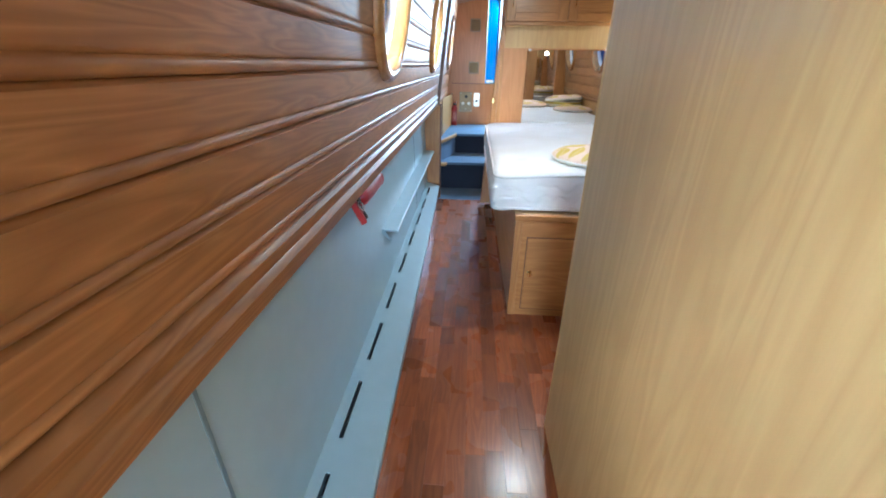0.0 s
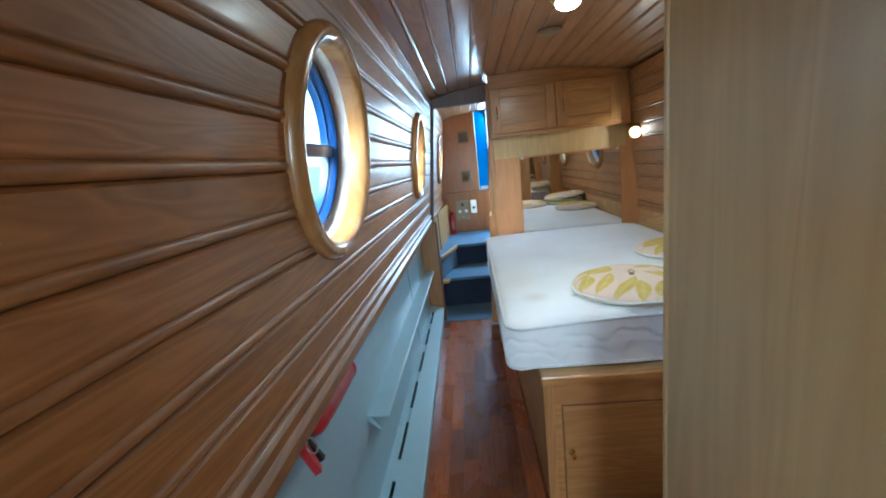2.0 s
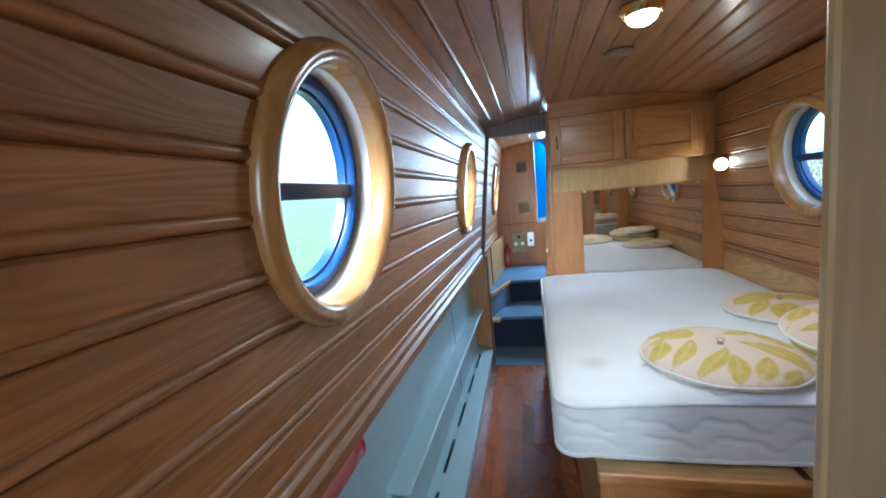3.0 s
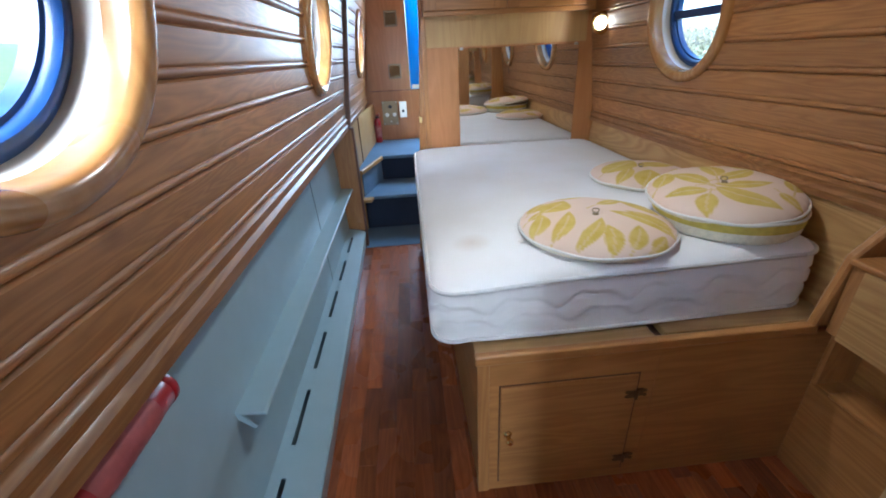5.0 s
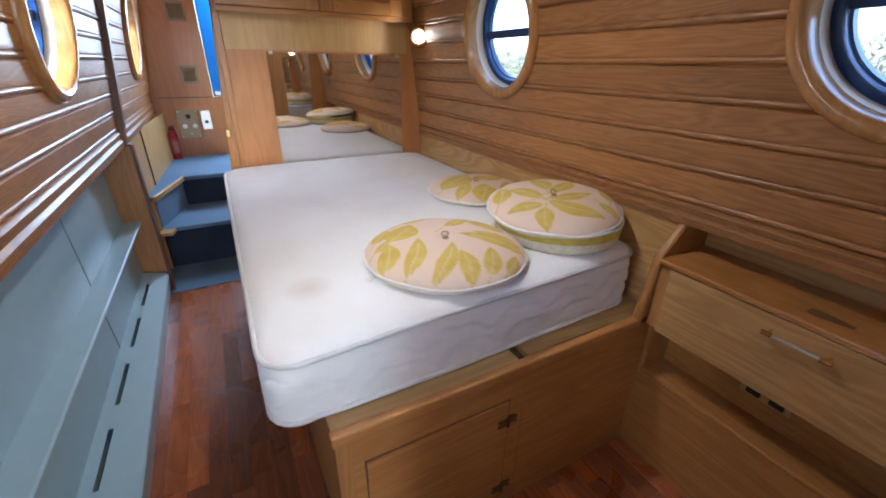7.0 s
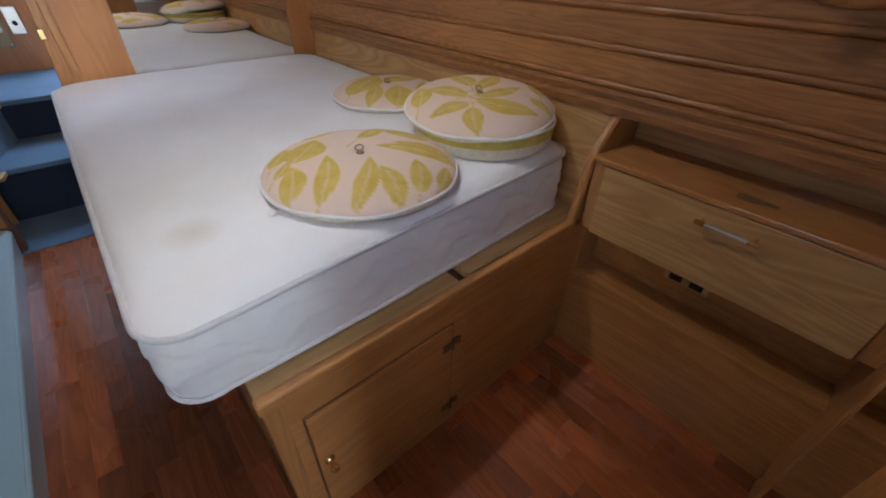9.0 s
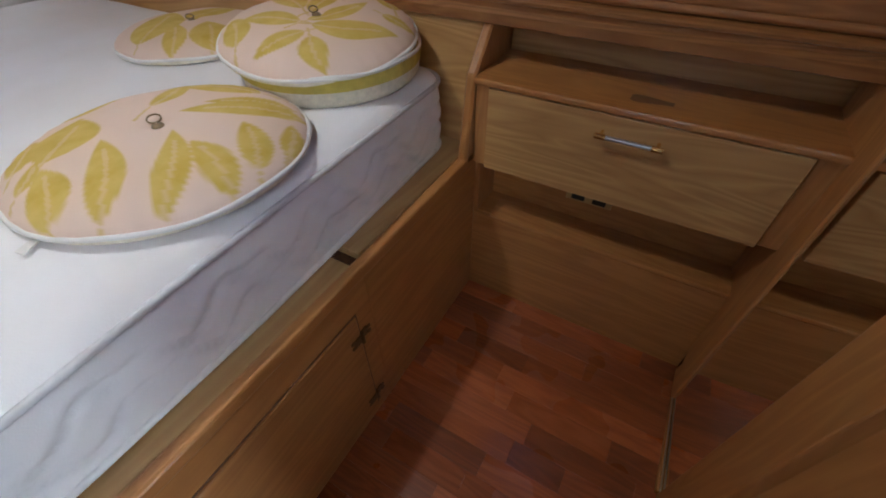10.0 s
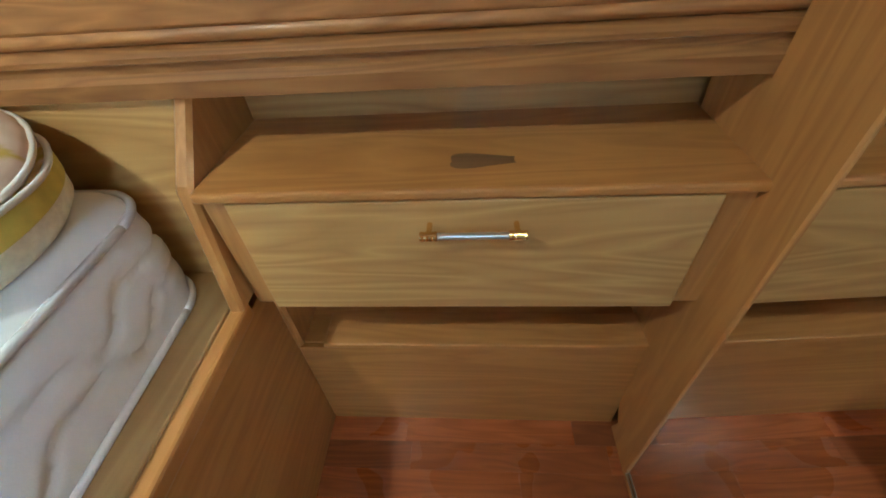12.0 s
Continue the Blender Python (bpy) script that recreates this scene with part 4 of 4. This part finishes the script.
part("disc", lathe([(0, 0.018), (0.04, 0.017), (0.054, 0.011), (0.058, 0.004), (0.054, 0.0)], 32, m=m), OLDBRASS, cv, smooth=50)
part("collar", lathe([(0.04, 0.006), (0.063, 0.004), (0.065, 0.0)], 32, m=m), BLACK, cv, smooth=50)

# ---------------------------------------------------------------- doorway to the bow and its steps
jamb = tagged(part("door_jamb", box(-0.86, -0.635, 4.075, 4.135, 0.0, 0.93, 0.003), DARK_WOOD), "dark brown timber jamb of the bow doorway", "trim", "", "structure")
part("jamb_face", box(-0.80, -0.648, 4.068, 4.078, 0.14, 0.92, 0.002), OAK_Z, jamb)
bm = prism([(-0.700, 0.93), (-0.655, 0.93), (-0.535, 1.95), (-0.60, 1.95)], "y", 4.07, 4.13, 0.003)
part("upper_jamb", bm, DARK_WOOD, jamb)
part("header", prism([(-0.60, 1.885), (-0.09, 1.885), (-0.09, ceil_z(-0.09)), (-0.35, ceil_z(-0.35)), (-0.60, ceil_z(-0.6))], "y", 4.06, 4.13, 0.003), DARK_WOOD, jamb)
bd = thing("bow_door", "narrow timber door standing open beside the steps", "door")
part("leaf", prism([(-0.104, 1.885), (-0.222, 0.02), (-0.10, 0.02), (-0.085, 1.885)], "y", 3.905, 3.94, 0.004), OAK_Z, bd)
part("latch", box(-0.165, -0.143, 3.893, 3.906, 0.965, 1.005, 0.003), BRASS, bd)

steps = thing("bow_steps", "carpeted blue steps with timber sides up to the bow", "steps")
part("lower_tread", box(-0.70, 0.10, 4.44, 4.98, 0.270, 0.300, 0.008), CARPET, steps)
part("lower_riser", box(-0.70, 0.10, 4.46, 4.48, 0.0, 0.272, 0.001), CARPET_SHADED, steps)
part("upper_tread", prism([(-0.78, 4.44), (-0.665, 4.43), (-0.518, 4.95), (0.10, 4.95), (0.10, 5.8), (-0.78, 5.8)], "z", 0.500, 0.530, 0.006), CARPET, steps)
part("upper_riser", box(-0.53, 0.10, 4.965, 4.985, 0.29, 0.502, 0.001), CARPET_SHADED, steps)
part("side_riser", prism([(-0.675, 4.46), (-0.660, 4.46), (-0.523, 4.975), (-0.540, 4.98)], "z", 0.29, 0.502, 0.001), CARPET, steps)
part("nosing", prism([(-0.672, 4.424), (-0.652, 4.424), (-0.506, 4.945), (-0.524, 4.95)], "z", 0.497, 0.534, 0.004), ASH, steps, "pale timber nosing")
part("side_cheek", box(-0.78, -0.665, 4.425, 4.445, 0.0, 0.50, 0.003), ASH, steps)
part("small_ledge", prism([(-0.70, 4.36), (-0.60, 4.36), (-0.575, 4.50), (-0.70, 4.50)], "z", 0.272, 0.296, 0.003), ASH, steps)
part("side_strip", box(-0.775, -0.755, 4.14, 5.78, 0.53, 0.545, 0.002), DARK_WOOD, steps)
part("side_lining", prism([(-0.715, 4.140), (-0.604, 5.795), (-0.618, 5.795), (-0.729, 4.140)], "z", 0.530, 0.925, 0.001), ASH, steps, "pale plywood lining above the steps")
part("joint_strip", prism([(-0.676, 4.740), (-0.667, 4.740), (-0.667, 4.752), (-0.676, 4.752)], "z", 0.535, 0.92, 0.001), DARK_WOOD, steps)
part("landing_cheek", prism([(-0.722, 4.145), (-0.712, 4.145), (-0.690, 4.425), (-0.700, 4.425)], "z", 0.0, 0.530, 0.001), ASH, steps)
ex2 = extinguisher(0.27, 0.036, "small red fire extinguisher standing on the blue carpeted step")
ex2.matrix_world = Matrix.Translation((-0.575, 5.70, 0.530)) @ pose(0, 0, 0, 0, 0, -70)


def vent(zc):
    v = tagged(new("wall_vent"), "square metal louvre vent on the bow wall", "vent", "bow wall vents")
    xc, w, hh, y = -0.337, 0.066, 0.072, Y_BOW
    part("backing", box(xc - w, xc + w, y - 0.006, y, zc - hh, zc + hh, 0.002), OLDBRASS, v)
    bm = box(xc - w, xc - w + 0.014, y - 0.012, y - 0.004, zc - hh, zc + hh, 0.002)
    box(xc + w - 0.014, xc + w, y - 0.012, y - 0.004, zc - hh, zc + hh, 0.002, bm)
    box(xc - w + 0.014, xc + w - 0.014, y - 0.012, y - 0.004, zc - hh, zc - hh + 0.014, 0.002, bm)
    box(xc - w + 0.014, xc + w - 0.014, y - 0.012, y - 0.004, zc + hh - 0.014, zc + hh, 0.002, bm)
    part("frame", bm, OLDBRASS, v)
    for k in range(8):
        z = zc - hh + 0.022 + k * 0.0135
        part("slat", prism([(y - 0.013, z), (y - 0.011, z - 0.001), (y - 0.005, z + 0.008), (y - 0.007, z + 0.009)], "x", xc - w + 0.014, xc + w - 0.014, 0), OLDBRASS, v)


vent(1.24)
vent(1.73)
sp = thing("socket_panel", "brass-toned panel with round sockets on the bow wall", "socket panel")
part("plate", box(-0.515, -0.342, Y_BOW - 0.008, Y_BOW, 0.69, 0.945, 0.003), OLDBRASS, sp)
for x, z in ((-0.425, 0.885), (-0.465, 0.80), (-0.385, 0.80)):
    part("socket", lathe([(0, 0.006), (0.014, 0.010), (0.019, 0.008), (0.021, 0)], 20, m=Matrix.Translation((x, Y_BOW - 0.008, z)) @ pose(0, 0, 0, 90, 0, 0)), BLACK if z > 0.85 else STEEL, sp, smooth=40)
for x, z in ((-0.50, 0.93), (-0.357, 0.93), (-0.50, 0.705), (-0.357, 0.705), (-0.425, 0.73)):
    part("screw", lathe([(0, 0.003), (0.005, 0.002), (0.006, 0)], 8, m=Matrix.Translation((x, Y_BOW - 0.008, z)) @ pose(0, 0, 0, 90, 0, 0)), STEEL, sp)
sw = thing("switch_plate", "pale switch plate beside the socket panel", "switch")
part("plate", box(-0.322, -0.243, Y_BOW - 0.022, Y_BOW, 0.767, 0.935, 0.004), STEEL, sw)
part("rotary_knob", lathe([(0, 0.016), (0.012, 0.015), (0.016, 0.0)], 16, m=Matrix.Translation((-0.283, Y_BOW - 0.022, 0.835)) @ pose(0, 0, 0, 90, 0, 0)), BLACK, sw)

# ---------------------------------------------------------------- outside
def ground_z(x):
    """Level beside the boat, a bank rising away on the port side."""
    return -0.3 + 4.0 * min(1.0, max(0.0, (-4.0 - x) / 26.0))


bm = bmesh.new()
gx = [300, 4, -4, -8, -12, -16, -20, -25, -30, -300]
lo = [bm.verts.new((x, -300, ground_z(x))) for x in gx]
hi = [bm.verts.new((x, 300, ground_z(x))) for x in gx]
for i in range(len(gx) - 1):
    bm.faces.new((lo[i], hi[i], hi[i + 1], lo[i + 1]))
ground = tagged(part("ground", bm, GRASS, smooth=180), "mown grass on the bank outside the boat", "grass", "", "structure")


def hedge(x, y0, y1, h, seed):
    rng = random.Random(seed)
    vs, fs = [], []
    for k in range(34000):
        y = rng.uniform(y0, y1)
        top = h * (0.8 + 0.3 * noise.noise(Vector((y * 0.6, seed, 0))))
        z = top * rng.random() ** 0.7
        p = Vector((x + rng.gauss(0, 0.5), y, z - 0.3))
        q = Euler((rng.uniform(0, 6), rng.uniform(0, 6), rng.uniform(0, 6))).to_matrix()
        s = rng.uniform(0.025, 0.06)
        b = len(vs)
        vs += [p + q @ Vector(c) * s for c in ((-1, 0, 0), (0, -0.45, 0), (1, 0, 0.1), (0, 0.45, 0))]
        fs.append((b, b + 1, b + 2, b + 3))
    me = bpy.data.meshes.new("hedge")
    me.from_pydata(vs, [], fs)
    me.materials.append(LEAVES)
    return tagged(new("hedge", me), "dense grey-green hedge along the far bank", "hedge", "", "stuff")


hedge(8.0, -10, 16, 2.5, 4)


def tree(x, y, h, seed):
    rng = random.Random(seed)
    t = tagged(new("tree"), "bare-limbed tree with thin foliage on the grass bank", "tree", "trees on the bank")
    bm = bmesh.new()
    tips = []

    def limb(p, d, ln, r, depth):
        q = p + d * ln
        m_ = (p + q) / 2 + Vector((rng.uniform(-1, 1), rng.uniform(-1, 1), 0)) * ln * 0.06
        tube([p, m_, q], r, 6, bm)
        tips.append(q)
        if depth:
            for k in range(3):
                e = (d + Vector((rng.uniform(-1, 1), rng.uniform(-1, 1), rng.uniform(-0.1, 0.7))) * 0.8).normalized()
                limb(p.lerp(q, rng.uniform(0.6, 1)), e, ln * rng.uniform(0.55, 0.75), r * 0.55, depth - 1)
    limb(Vector((x, y, ground_z(x) - 0.05)), Vector((0, 0, 1)), h * 0.38, h * 0.025, 4)
    part("trunk", bm, BARK, t)
    vs, fs = [], []
    for p in tips:
        for k in range(14):
            c = p + Vector((rng.gauss(0, 1), rng.gauss(0, 1), rng.gauss(0, 0.8))) * h * 0.05
            q = Euler((rng.uniform(0, 6), rng.uniform(0, 6), rng.uniform(0, 6))).to_matrix()
            s = rng.uniform(0.05, 0.12)
            b = len(vs)
            vs += [c + q @ Vector(w) * s for w in ((-1, 0, 0), (0, -0.5, 0), (1, 0, 0.1), (0, 0.5, 0))]
            fs.append((b, b + 1, b + 2, b + 3))
    me = bpy.data.meshes.new("crown")
    me.from_pydata(vs, [], fs)
    me.materials.append(LEAVES)
    new("crown", me).parent = t


for x, y, h, s in ((-22, 9, 9, 1), (-30, 16, 11, 2), (-26, 26, 10, 3)):
    tree(x, y, h, s)

# ---------------------------------------------------------------- floor planks, one by one
PW = 0.0695
plank_meshes = {}


def plank_mesh(ln):
    key = round(ln / 0.03)
    if key not in plank_meshes:
        L = key * 0.03
        plank_meshes[key] = (mesh_of("plank", box(0.0001, PW - 0.0001, 0.0001, L - 0.0001, -0.012, 0.0, 0.0004, seg=1), FLOORWOOD), L)
    return plank_meshes[key]


rng = random.Random(12)
x = -0.665
while x < 1.0:
    y = -2.4 + rng.uniform(0, 0.2)
    while y < 4.04:
        me, L = plank_mesh(rng.choice((0.15, 0.24, 0.30, 0.36, 0.39, 0.45, 0.51)))
        if y + L > 4.045:
            me, L = plank_mesh(max(0.03, math.floor((4.045 - y) / 0.03) * 0.03))
        shown = y + L > 0.2 and not (x + PW > 0.02 and y + L < 1.0) and not (x > -0.10 and y > 1.98)
        if shown:
            ob = new("plank", me)
            ob.parent = floor
            ob.location = (x, y, 0)
        y += L
    x += PW
part("stern_boards", box(-0.80, 1.16, Y_STERN, 0.22, -0.012, -0.004, 0), FLOORWOOD, floor)
